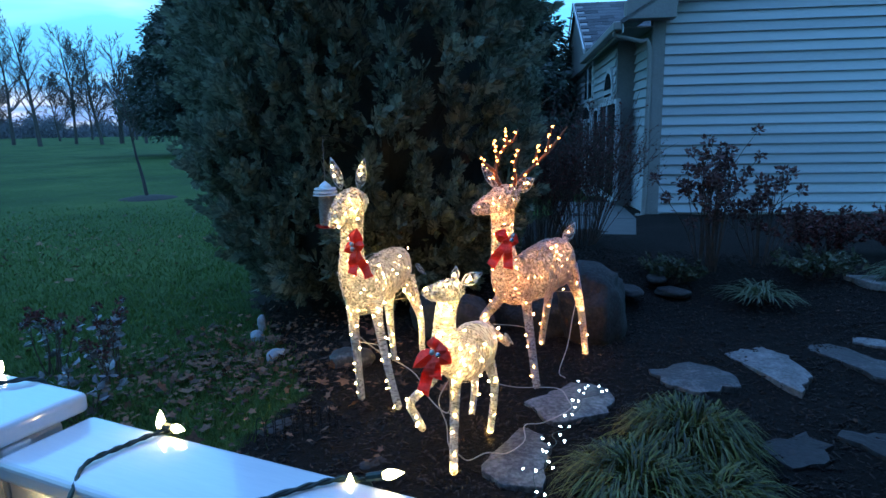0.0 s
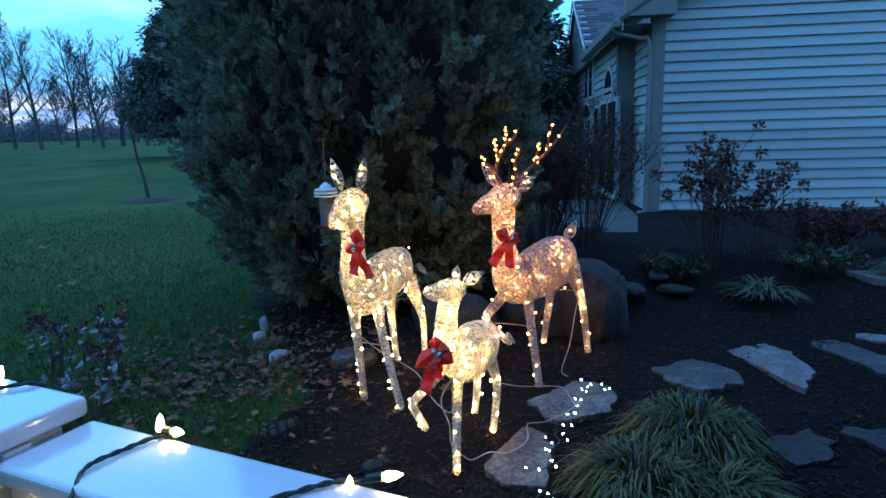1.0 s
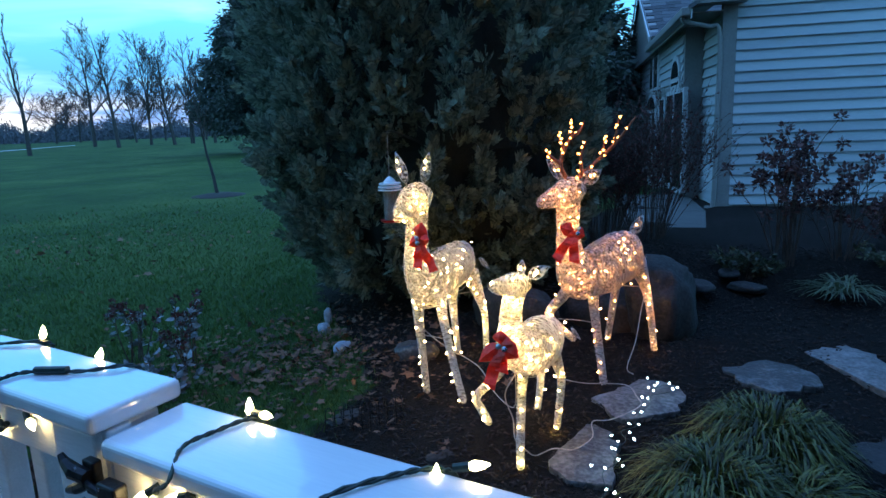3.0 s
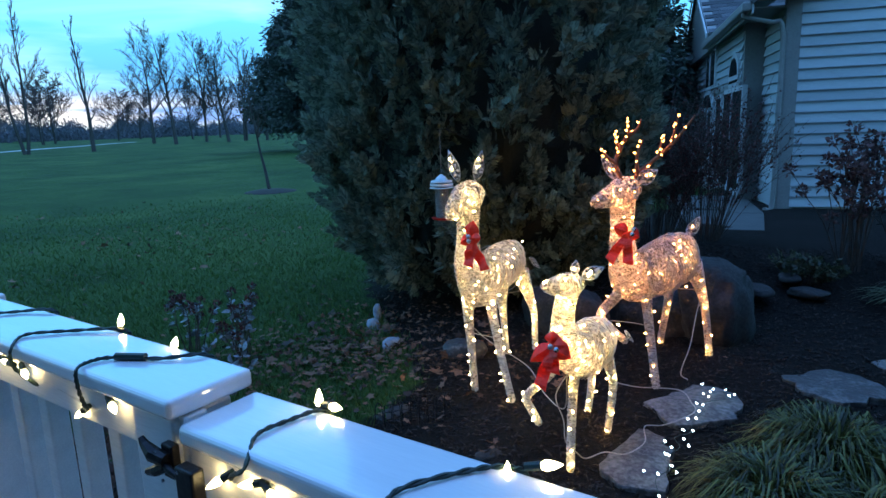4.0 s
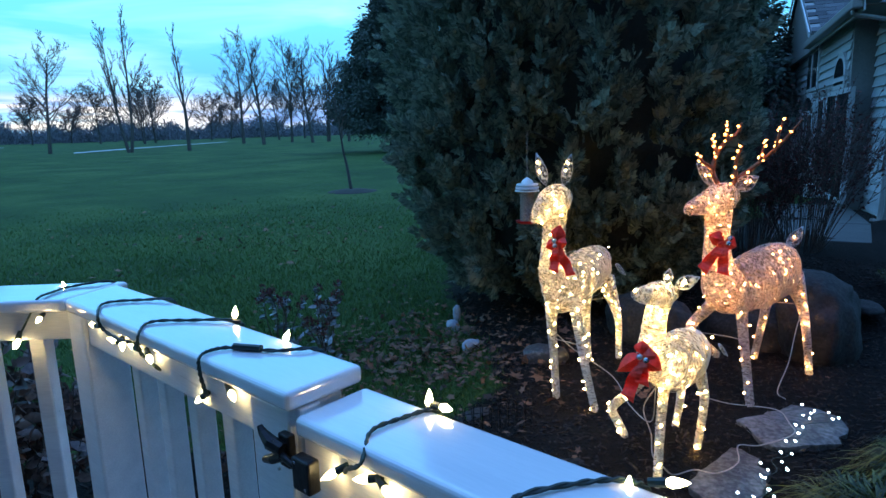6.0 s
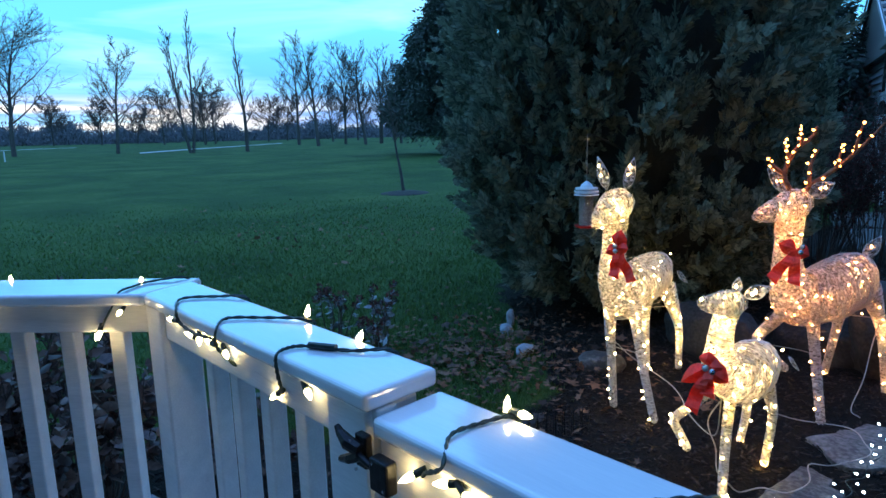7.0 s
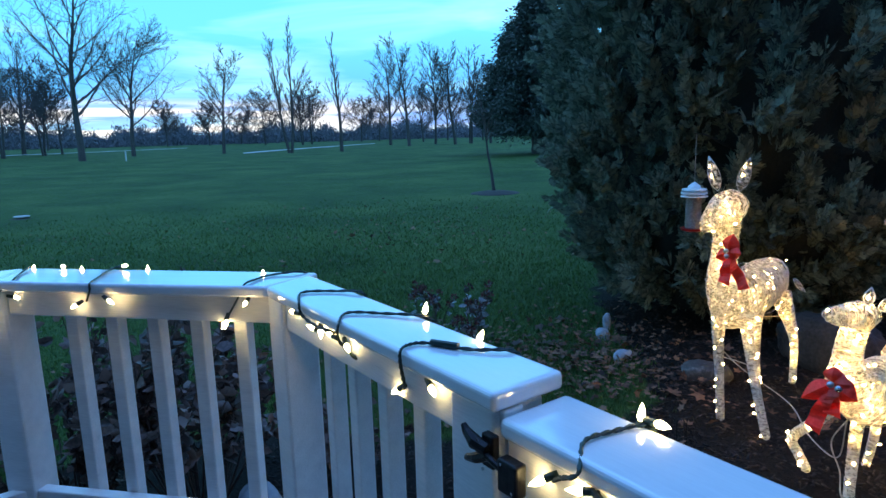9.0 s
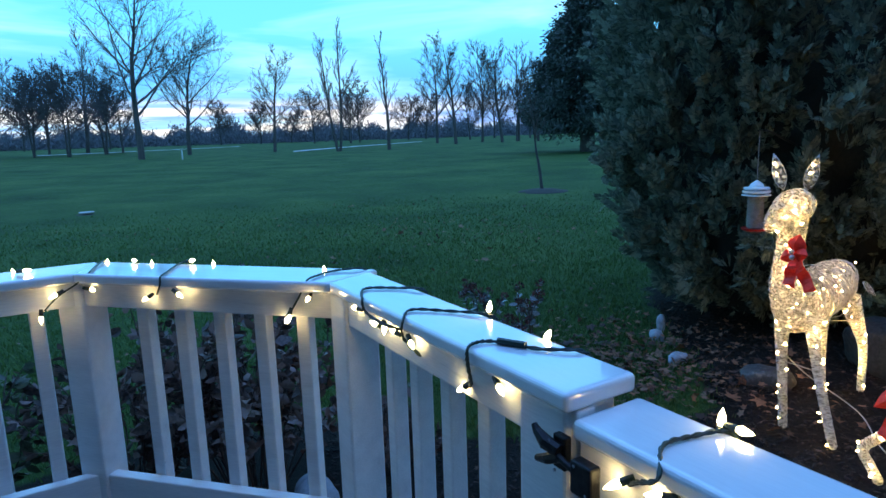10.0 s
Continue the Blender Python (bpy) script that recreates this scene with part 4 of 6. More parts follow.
def evergreen():
    r2 = np.random.default_rng(3)
    cx, cy = -2.86, 4.80
    t = thing("evergreen_tree", "large dense dark green arborvitae with ragged outline", "tree", pose(cx, cy, 0))

    def radius(z, a):
        prof = np.interp(z, [0.0, 0.2, 0.7, 1.15, 1.7, 2.6, 3.6, 4.6, 5.4], [0.72, 0.92, 1.22, 1.33, 1.38, 1.36, 1.15, 0.72, 0.1])
        return prof * (1 + 0.05 * np.sin(3 * a + z * 2.1) + 0.045 * np.sin(7 * a - z * 3.3) + 0.03 * np.sin(13 * a + z * 7))
    # upswept plumes: a leader with flat sprays set round it, larger and looser towards the plume's foot
    m = 2300
    z = r2.uniform(0.06, 5.2, m)
    a = r2.uniform(0, 2 * math.pi, m)
    keep = r2.uniform(0, 1, m) < np.where(np.cos(a + 0.9) > -0.55, 1.0, 0.35)
    z, a = z[keep], a[keep]
    cl_r = radius(z, a) * r2.uniform(0.80, 1.0, len(z))
    cc = np.stack([cl_r * np.cos(a), cl_r * np.sin(a), z], 1)
    oo = np.stack([np.cos(a), np.sin(a), r2.uniform(0.5, 1.7, len(a))], 1) + r2.normal(0, 0.22, (len(a), 3))
    oo /= np.linalg.norm(oo, axis=1, keepdims=True)
    rep = 15
    tt = np.tile(np.linspace(0, 1, rep), len(cc))[:, None]
    ln = np.repeat(r2.uniform(0.14, 0.34, (len(cc), 1)), rep, 0)
    ou = np.repeat(oo, rep, 0)
    ring = np.cross(ou, r2.normal(0, 1, ou.shape))
    ring /= np.linalg.norm(ring, axis=1, keepdims=True)
    pts = np.repeat(cc, rep, 0) + ou * tt * ln + ring * 0.020
    v, f = sprays(pts, ou + ring * (0.95 - 0.75 * tt), 9, 0.105, r2)
    part("crown", soup("crown", v, f, M_FOLIAGE), None, t, kind="stuff")
    # dark shell closes the view; the crown's inner shade is put into its colour
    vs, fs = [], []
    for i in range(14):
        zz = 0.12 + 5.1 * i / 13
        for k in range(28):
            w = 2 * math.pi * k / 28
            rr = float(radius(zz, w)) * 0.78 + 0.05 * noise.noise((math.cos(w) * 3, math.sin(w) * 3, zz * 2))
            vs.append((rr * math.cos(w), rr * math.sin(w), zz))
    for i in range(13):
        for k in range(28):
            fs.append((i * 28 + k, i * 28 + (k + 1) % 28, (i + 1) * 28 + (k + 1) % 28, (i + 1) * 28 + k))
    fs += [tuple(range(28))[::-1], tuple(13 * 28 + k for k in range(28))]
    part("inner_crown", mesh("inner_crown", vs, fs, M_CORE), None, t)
    part("trunk", Lump().tube([(0, 0, -0.1), (0.02, 0, 0.5), (0, 0.02, 2.5), (0, 0, 5.0)], [0.16, 0.13, 0.09, 0.02], 10).made("trunk", M_BARK), None, t)


def spruce(x, y, scale, seed, label):
    r2 = np.random.default_rng(seed)
    t = thing("spruce_tree", label, "tree", pose(x, y, height(x, y) - 0.1), "spruces")
    v_all, L = [], Lump()
    L.tube([(0, 0, -0.1), (0, 0, 2.4), (0, 0, 4.25)], [0.2, 0.13, 0.02], 8)
    br = Lump()
    for i in range(150):
        z = 0.9 + 3.3 * (i / 150) ** 0.95
        a = i * 2.4 + r2.uniform(-0.3, 0.3)
        ln = (2.05 * (1 - (z - 0.9) / 3.4) ** 0.9 + 0.12) * r2.uniform(0.75, 1.12)
        p0, p1, p2 = Vector((0, 0, z)), Vector((math.cos(a) * ln * 0.6, math.sin(a) * ln * 0.6, z - 0.12 * ln)), Vector((math.cos(a) * ln, math.sin(a) * ln, z - 0.05 * ln))
        br.tube([p0, p1, p2], [0.03, 0.018, 0.006], 4)
        k = int(62 * ln) + 12
        tt = r2.uniform(0.15, 1.0, k)[:, None]
        q = np.array(p0) * (1 - tt) ** 2 + 2 * np.array(p1) * tt * (1 - tt) + np.array(p2) * tt * tt
        side = np.array([-math.sin(a), math.cos(a), 0])
        q = q + side * r2.normal(0, 0.16, (k, 1)) * (1.1 - tt * 0.6) + np.array([0, 0, 1]) * r2.normal(-0.08, 0.10, (k, 1))
        v_all.append(q)
    pts = np.concatenate(v_all)
    o = pts * np.array([1, 1, 0])
    o = o / (np.linalg.norm(o, axis=1, keepdims=True) + 1e-6) + np.array([0, 0, -0.35])
    v, f = fronds(pts, o, 9, 0.115, r2, 0.7)
    big = Matrix.Scale(scale, 4)
    for nm, me in (("trunk", L.made("trunk", M_BARK)), ("limb", br.made("limb", M_BARK)), ("needle_mass", soup("needle_mass", v, f, M_SPRUCE))):
        me.transform(big)
        part(nm, me, None, t, kind="stuff" if nm != "trunk" else "")


evergreen()
spruce(-32.1, 31.6, 2.65, 8, "dark spruce with drooping ragged branches on the lawn")
spruce(-6.1, 15.4, 1.7, 9, "dark spruce beside the gable of the house")


# ---- bare trees over the far lawn ----
def bare_tree(x, y, tall, seed, spread=0.45, stems=1, label="tall bare deciduous tree", twig=0.02, clear=0.22, depth=3, mat=None):
    """A leader with side limbs that sweep up, each with its own branches and twigs."""
    r = random.Random(seed)
    t = thing("bare_tree", label, "tree", pose(x, y, height(x, y) - 0.1), "bare trees")
    trunk, crown = Lump(), Lump()

    def shoot(p, d, ln, rad, lev):
        segs = (9, 6, 4, 2)[lev]
        path, radii = [Vector(p)], [rad]
        q, d = Vector(p), Vector(d).normalized()
        for k in range(segs):
            lift = (0.02, 0.10, 0.07, 0.05)[lev]
            d = (d + Vector((r.gauss(0, 1), r.gauss(0, 1), 0)) * (0.045 if lev == 0 else 0.11) + Vector((0, 0, r.gauss(lift, 0.06)))).normalized()
            q = q + d * ln / segs
            path.append(q.copy())
            radii.append(max(rad * (1 - 0.9 * (k + 1) / segs), twig * 0.5))
        (trunk if lev == 0 else crown).tube(path, radii, (8, 5, 3, 3)[lev], False)
        if lev >= depth:
            return
        n = (int(11 + 12 * spread), 8 + int(5 * spread), 6)[lev]
        for k in range(n):
            u = (clear + (0.97 - clear) * (k + r.random()) / n) if lev == 0 else (0.2 + 0.8 * (k + r.random()) / n)
            i = min(int(u * segs), segs - 1)
            at = path[i].lerp(path[i + 1], u * segs - i)
            dd = (path[i + 1] - path[i]).normalized()
            w = r.uniform(0, 2 * math.pi)
            out = (dd.orthogonal().normalized() @ Matrix.Rotation(w, 3, dd)) if lev == 0 else Vector((r.gauss(0, 1), r.gauss(0, 1), r.gauss(0.1, 0.7))).normalized()
            nd = (dd * (1.0 if lev else 0.85) + out * (spread * r.uniform(0.7, 1.2) + (0.25 if lev else 0.28))).normalized()
            if lev == 0:
                l2 = tall * (0.16 + 0.42 * spread) * (1.15 - 0.85 * u) * r.uniform(0.7, 1.15) + tall * 0.05
            else:
                l2 = ln * r.uniform(0.28, 0.5) * (1.15 - 0.5 * u)
            shoot(at, nd, l2, max(radii[i] * (0.50 if lev == 0 else 0.48), twig * 0.5), lev + 1)
    for s in range(stems):
        lean = 0.0 if stems == 1 else 0.06
        w = 2 * math.pi * s / stems + seed
        shoot((0.12 * math.cos(w) * (stems > 1), 0.12 * math.sin(w) * (stems > 1), 0), (lean * math.cos(w), lean * math.sin(w), 1), tall * (1.0 if s == 0 else 0.9), tall * (0.019 if stems == 1 else 0.014), 0)
    part("trunk", trunk.made("trunk", M_BARK), None, t)
    part("crown", crown.made("crown", mat or M_TWIG), None, t)
    return t


def on_lawn(az, dist):
    return -0.17 + dist * math.cos(radians(az)), -0.15 + dist * math.sin(radians(az))


TREES = [  # bearing, distance, height, spread, stems
    (173.8, 62, 16.0, 0.85, 1), (170.1, 74, 12.6, 1.0, 1), (163.1, 72, 10.3, 0.70, 1), (157.5, 66, 12.2, 0.20, 2), (153.0, 66, 11.0, 0.16, 1),
    (148.6, 96, 13.5, 0.60, 1), (146.9, 84, 13.2, 0.55, 1), (144.5, 92, 13.2, 0.50, 2), (142.7, 86, 12.0, 0.45, 1), (141.3, 90, 12.0, 0.45, 2),
    (177.6, 105, 15.5, 0.55, 1), (180.2, 100, 11.5, 0.80, 2), (139.5, 88, 11.0, 0.45, 1), (156.4, 120, 9.5, 0.75, 2), (183.5, 110, 13.0, 0.6, 1), (178.9, 84, 9.5, 1.0, 2), (176.3, 92, 10.5, 0.95, 2), (181.2, 88, 9.0, 1.0, 2), (175.1, 98, 8.5, 0.9, 1), (185.5, 90, 10.0, 0.9, 2), (188.0, 95, 12.0, 0.6, 1)]
for i, (az, dist, tall, spread, stems) in enumerate(TREES):
    bare_tree(*on_lawn(az, dist), tall, 11 + i, spread, stems, twig=dist * 0.00036,
              label="tall bare deciduous tree on the far lawn" if stems == 1 else "bare deciduous tree with several stems on the far lawn")


for i, (az, dist, tall, spread) in enumerate([(164.2, 150, 9, 1.0), (159.6, 135, 10, 1.0), (155.6, 128, 11, 0.95), (151.2, 140, 9, 1.0), (149.6, 150, 10, 0.9), (167.5, 155, 9, 1.0), (176.0, 140, 10, 0.95), (181.8, 150, 9, 1.0), (145.6, 120, 10, 0.8), (140.2, 118, 10, 0.8), (143.4, 130, 11, 0.8), (161.6, 160, 8, 1.0)]):
    bare_tree(*on_lawn(az, dist), tall, 60 + i, spread, 1, twig=dist * 0.00042, clear=0.12, label="low spreading bare tree before the distant woods")


def far_woods():
    r2 = np.random.default_rng(21)
    n = 100000
    az = np.radians(r2.uniform(95, 215, n))
    dist = r2.uniform(165, 240, n)
    top = 3.4 + 1.0 * np.sin(az * 37) + 1.0 * np.sin(az * 91 + 1) + 0.8 * np.sin(az * 213) + r2.normal(0, 0.7, n)
    z = r2.uniform(0, 1, n) * top + 1.4
    c = np.stack([dist * np.cos(az), dist * np.sin(az), z], 1)
    v, f = fronds(c, np.tile([0, 0, 0.8], (n, 1)), 3, 0.85, r2, 0.8)
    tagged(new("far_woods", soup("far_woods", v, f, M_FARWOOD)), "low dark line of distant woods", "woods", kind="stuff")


far_woods()


# ---- light string wound round the railing ----
M_RAILBULB = glow("warm_mini_bulb", (1.0, 0.76, 0.34), 30)
M_BLACK = surface("black_iron", (0.008, 0.008, 0.009), (0.03, 0.03, 0.03), 20, 0.4, 0.15, 80, metal=0.6)
RAIL_BULB = bulb_mesh("bulb", 0.0060, 0.025, M_RAILBULB)
_so = Lump().tube([(0, 0, -0.018), (0, 0, 0.001)], [0.0048, 0.0056], 8)
SOCKET = _so.made("socket", M_GREENCORD)


def aim(p, d):
    """A pose at p with z along d."""
    return Matrix.Translation(p) @ Vector(d).to_track_quat("Z", "Y").to_matrix().to_4x4()


def light_string(label, cords, bulbs, group):
    t = thing("string_lights", label, "string lights", group=group)
    for pts in cords:
        L = Lump()
        sp = spline(pts, 8)
        for ph in (0.0, math.pi):       # two twisted strands
            tw = [Vector(q) + Vector((math.cos(i * 1.1 + ph), math.sin(i * 1.1 + ph), math.sin(i * 1.1 + ph))) * 0.0014 for i, q in enumerate(sp)]
            L.tube(tw, 0.0022, 5)
        part("cord", L.made("cord", M_GREENCORD), None, t)
    for p, d in bulbs:
        b = part("bulb", RAIL_BULB, None, t, at=aim(p, d))
        part("socket", SOCKET, None, b)
    return t


Z1, Z2 = CAP_TOP + 0.004, GATE_TOP + 0.004
FY = 0.404
light_string("warm mini lights on green cord wound round the railing", [
    [(-1.006, 0.405, 1.045), (-0.978, 0.388, 1.070), (-0.980, 0.384, 1.10), (-0.985, 0.388, 1.122), (-0.998, 0.412, Z1), (-0.985, 0.442, Z1), (-0.910, 0.478, Z1), (-0.862, 0.525, Z1), (-0.850, 0.537, 1.10), (-0.87, 0.52, 1.06)],
    [(-1.174, 0.405, 1.050), (-1.212, 0.388, 1.082), (-1.206, 0.386, 1.117), (-1.246, 0.425, Z1), (-1.195, 0.478, Z1), (-1.115, 0.530, Z1), (-1.10, 0.538, 1.10), (-1.08, 0.52, 1.04)],
    [(-1.249, 0.405, 1.085), (-1.302, 0.388, 1.088), (-1.385, 0.388, 1.095), (-1.395, 0.386, 1.122), (-1.475, 0.43, Z1), (-1.430, 0.495, Z1), (-1.375, 0.532, Z1), (-1.36, 0.537, 1.09)],
    [(-1.700, 0.318, 1.034), (-1.675, 0.340, 1.085), (-1.660, 0.355, 1.122), (-1.690, 0.395, Z1), (-1.715, 0.445, Z1), (-1.690, 0.525, Z1), (-1.685, 0.545, 1.09)],
    [(-1.985, 0.042, 1.070), (-1.968, 0.050, 1.10), (-1.960, 0.052, 1.122), (-2.010, 0.075, Z1), (-2.110, 0.120, Z1), (-2.135, 0.155, Z1), (-2.14, 0.165, 1.09)],
    [(-2.185, -0.23, 1.021), (-2.185, -0.188, 1.062), (-2.178, -0.14, 1.092), (-2.170, -0.105, 1.122), (-2.25, -0.085, Z1), (-2.33, -0.055, Z1), (-2.345, -0.05, 1.09)],
    [(-2.18, -0.70, 1.05), (-2.175, -0.62, 1.10), (-2.17, -0.60, 1.122), (-2.26, -0.54, Z1), (-2.345, -0.50, Z1), (-2.355, -0.49, 1.09)],
], [
    ((-0.915, FY - 0.006, 1.080), (0.7, -0.2, -0.3)), ((-1.020, FY, 1.040), (-0.8, -0.2, -0.6)), ((-0.950, 0.526, Z1 - 0.006), (0.5, 0.1, 1)), ((-1.128, 0.536, Z1 + 0.002), (0.1, 0.1, 1)),
    ((-1.316, FY - 0.006, 1.080), (0.6, -0.3, -0.6)), ((-1.345, FY - 0.006, 1.072), (-0.6, -0.3, 0.2)), ((-1.202, FY - 0.006, 1.075), (0.8, -0.2, -0.4)), ((-1.455, FY - 0.004, 1.085), (-1, -0.2, 0)), ((-1.26, FY - 0.006, 1.078), (-1, -0.1, 0.1)),
    ((-1.640, 0.350, 1.082), (0.6, -0.5, -0.2)), ((-1.712, 0.315, 1.022), (-0.5, -0.3, -1)), ((-1.705, 0.318, 1.028), (0.3, -0.4, -1)), ((-1.760, 0.440, Z1 - 0.016), (0, 0, 1)),
    ((-1.93, 0.085, 1.078), (0.7, 0.4, -0.4)), ((-2.005, 0.022, 1.062), (-0.5, -0.5, -0.4)), ((-2.060, 0.21, Z1 - 0.016), (0.1, 0, 1)), ((-2.11, 0.155, Z1 + 0.006), (1, 0.5, 0.2)), ((-2.185, 0.06, Z1 - 0.016), (-0.4, 0, 1)), ((-2.24, 0.02, Z1 + 0.005), (1, -0.4, 0.2)),
    ((-2.330, -0.05, Z1 - 0.016), (0.3, 0, 1)), ((-2.188, -0.19, 1.068), (0.2, -0.7, -0.3)), ((-2.178, -0.11, 1.072), (0.3, 0.7, -0.2)), ((-2.190, -0.235, 1.012), (0.1, -0.1, -1)),
    ((-2.340, -0.29, Z1 - 0.016), (0, -0.2, 1)), ((-2.28, -0.265, Z1 + 0.006), (0.5, 1, 0.1)), ((-2.18, -0.66, 1.06), (0.3, -0.5, -0.5)),
], "railing lights")
light_string("warm mini lights on green cord wound round the gate", [
    [(-0.66, 0.41, 1.03), (-0.63, 0.390, 1.055), (-0.60, 0.388, 1.075), (-0.628, 0.43, Z2), (-0.624, 0.480, Z2), (-0.609, 0.525, Z2), (-0.597, 0.535, GATE_TOP - 0.01), (-0.58, 0.52, 1.03)],
    [(-0.42, 0.40, 1.03), (-0.39, 0.388, 1.07), (-0.40, 0.42, Z2), (-0.36, 0.49, Z2), (-0.322, 0.525, Z2), (-0.30, 0.536, GATE_TOP - 0.01), (-0.27, 0.52, 1.04)],
    [(0.0, 0.40, 1.03), (0.02, 0.388, 1.07), (0.02, 0.42, Z2), (0.06, 0.50, Z2), (0.09, 0.536, GATE_TOP - 0.01)],
], [
    ((-0.618, 0.530, Z2 + 0.001), (0, 0.1, 1)), ((-0.596, 0.530, Z2 + 0.006), (1, -0.1, 0.1)), ((-0.664, FY - 0.004, 1.035), (-0.4, -0.4, -0.3)), ((-0.575, FY - 0.004, 1.046), (0.8, -0.2, -0.3)), ((-0.60, FY - 0.004, 1.048), (-0.8, -0.3, -0.2)),
    ((-0.320, 0.520, Z2 - 0.016), (0, 0.1, 1)), ((-0.285, 0.533, Z2 + 0.008), (1, 0.3, 0.2)), ((-0.42, FY - 0.004, 1.04), (-0.8, -0.3, -0.2)), ((-0.37, FY - 0.004, 1.045), (0.8, -0.3, -0.2)),
    ((0.090, 0.52, Z2 - 0.016), (0, 0.1, 1)),
], "railing lights")
plug = tagged(new("cord_plug", Lump().tube([(-0.978, 0.446, Z1 + 0.002), (-0.932, 0.468, Z1 + 0.002)], [(0.007, 0.006)] * 2, 8).made("cord_plug", M_GREENCORD)), "dark green plug joint of the light string", "plug")

# latch on the gate: plate with a forked catch, arm, box on the gate
latch = thing("gate_latch", "black iron gate latch with a forked catch", "latch", pose(-0.780, 0.397, 1.006) @ Matrix.Scale(0.82, 4))
part("plate", box(0.004, 0.034, -0.012, 0.004, 0.005, 0.065, 0.003), M_BLACK, latch)
L = Lump().tube([(0.03, -0.02, 0.045), (0.0, -0.024, 0.05), (-0.022, -0.024, 0.062), (-0.03, -0.024, 0.072)], [0.011, 0.013, 0.008, 0.005], 8)
L.tube([(0.03, -0.02, 0.035), (0.005, -0.024, 0.022), (-0.022, -0.024, 0.012)], [0.010, 0.010, 0.006], 8)
part("catch", L.made("catch", M_BLACK), None, latch)
part("arm", Lump().tube([(0.01, -0.022, 0.04), (0.05, -0.022, 0.03), (0.085, -0.02, 0.022)], [0.007, 0.006, 0.006], 8).made("arm", M_BLACK), None, latch)
part("strike_box", box(0.062, 0.108, -0.028, -0.004, -0.01, 0.048, 0.004), M_BLACK, latch)
for dx, dz in ((0.012, 0.058), (0.026, 0.012), (0.072, 0.04), (0.098, 0.0)):
    part("screw", Lump().tube([(dx, -0.029, dz), (dx, -0.026, dz)], 0.003, 8).made("screw", M_SILVER), None, latch)


# ---- stones ----
def rock(name, label, at, size, seed, mat, category="boulder", detail=4, flat=0.0):
    bm = bmesh.new()
    bmesh.ops.create_icosphere(bm, subdivisions=detail, radius=1)
    off = Vector((seed * 3.7, seed * 1.3, seed * 2.1))
    for q in bm.verts:
        d = q.co.normalized()
        k = 1 + 0.28 * noise.noise(d * 1.1 + off) + 0.13 * noise.noise(d * 2.7 + off) + 0.05 * noise.noise(d * 7 + off) + 0.02 * noise.noise(d * 17 + off)
        c = d * k
        c = Vector((math.copysign(abs(c.x) ** 0.8, c.x), math.copysign(abs(c.y) ** 0.8, c.y), math.copysign(abs(c.z) ** 0.75, c.z)))
        q.co = Vector((c.x * size[0], c.y * size[1], c.z * size[2]))
    me = bpy.data.meshes.new(name)
    bm.to_mesh(me)
    bm.free()
    me.materials.append(mat)
    ob = smooth(new(name, me))
    ob.matrix_world = pose(*at, 0, 0, seed * 40 % 360)
    return tagged(ob, label, category, "garden rocks")


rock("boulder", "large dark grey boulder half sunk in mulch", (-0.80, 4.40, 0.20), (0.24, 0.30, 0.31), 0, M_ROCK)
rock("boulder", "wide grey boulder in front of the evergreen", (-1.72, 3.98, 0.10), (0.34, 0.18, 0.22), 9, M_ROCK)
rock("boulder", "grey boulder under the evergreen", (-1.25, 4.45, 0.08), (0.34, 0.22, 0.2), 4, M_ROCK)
rock("stone", "small pale grey stone in mulch", (-2.12, 3.22, 0.03), (0.14, 0.10, 0.07), 5, M_FLAG, "stone", 3)
rock("stone", "small stone half buried in mulch", (-1.33, 2.20, -0.012), (0.08, 0.05, 0.025), 6, M_ROCK, "stone", 3)
rock("stone", "pale bluish white stone among fallen leaves", (-2.62, 3.10, 0.025), (0.08, 0.05, 0.04), 7, M_PALEROCK, "stone", 3)
rock("stone", "pale bluish white stone among fallen leaves", (-3.02, 3.38, 0.02), (0.07, 0.05, 0.045), 8, M_PALEROCK, "stone", 3)
rock("stone", "upright pale bluish white stone among fallen leaves", (-3.12, 3.55, 0.05), (0.03, 0.03, 0.08), 3, M_PALEROCK, "stone", 3)
rock("stone", "flat grey stone behind the wire edging", (-1.98, 2.32, -0.012), (0.12, 0.06, 0.025), 11, M_ROCK, "stone", 3)
rock("stone", "white stone under the shrubs by the railing", (-2.32, 0.55, 0.08), (0.09, 0.08, 0.11), 2, M_PALEROCK, "stone", 3)
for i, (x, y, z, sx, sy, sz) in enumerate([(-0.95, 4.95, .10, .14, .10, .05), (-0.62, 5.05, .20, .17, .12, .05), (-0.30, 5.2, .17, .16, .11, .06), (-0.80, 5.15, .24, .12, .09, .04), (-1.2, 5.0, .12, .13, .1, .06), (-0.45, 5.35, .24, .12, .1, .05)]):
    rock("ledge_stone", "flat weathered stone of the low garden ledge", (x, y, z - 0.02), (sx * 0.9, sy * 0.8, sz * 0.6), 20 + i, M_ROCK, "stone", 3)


# much darker than M_FLAG, for two slabs on the right
M_DARKSTONE = surface("dark_flagstone", (0.012, 0.012, 0.012), (0.045, 0.043, 0.041), 7, 0.7, 0.5, 50, bdist=0.015)


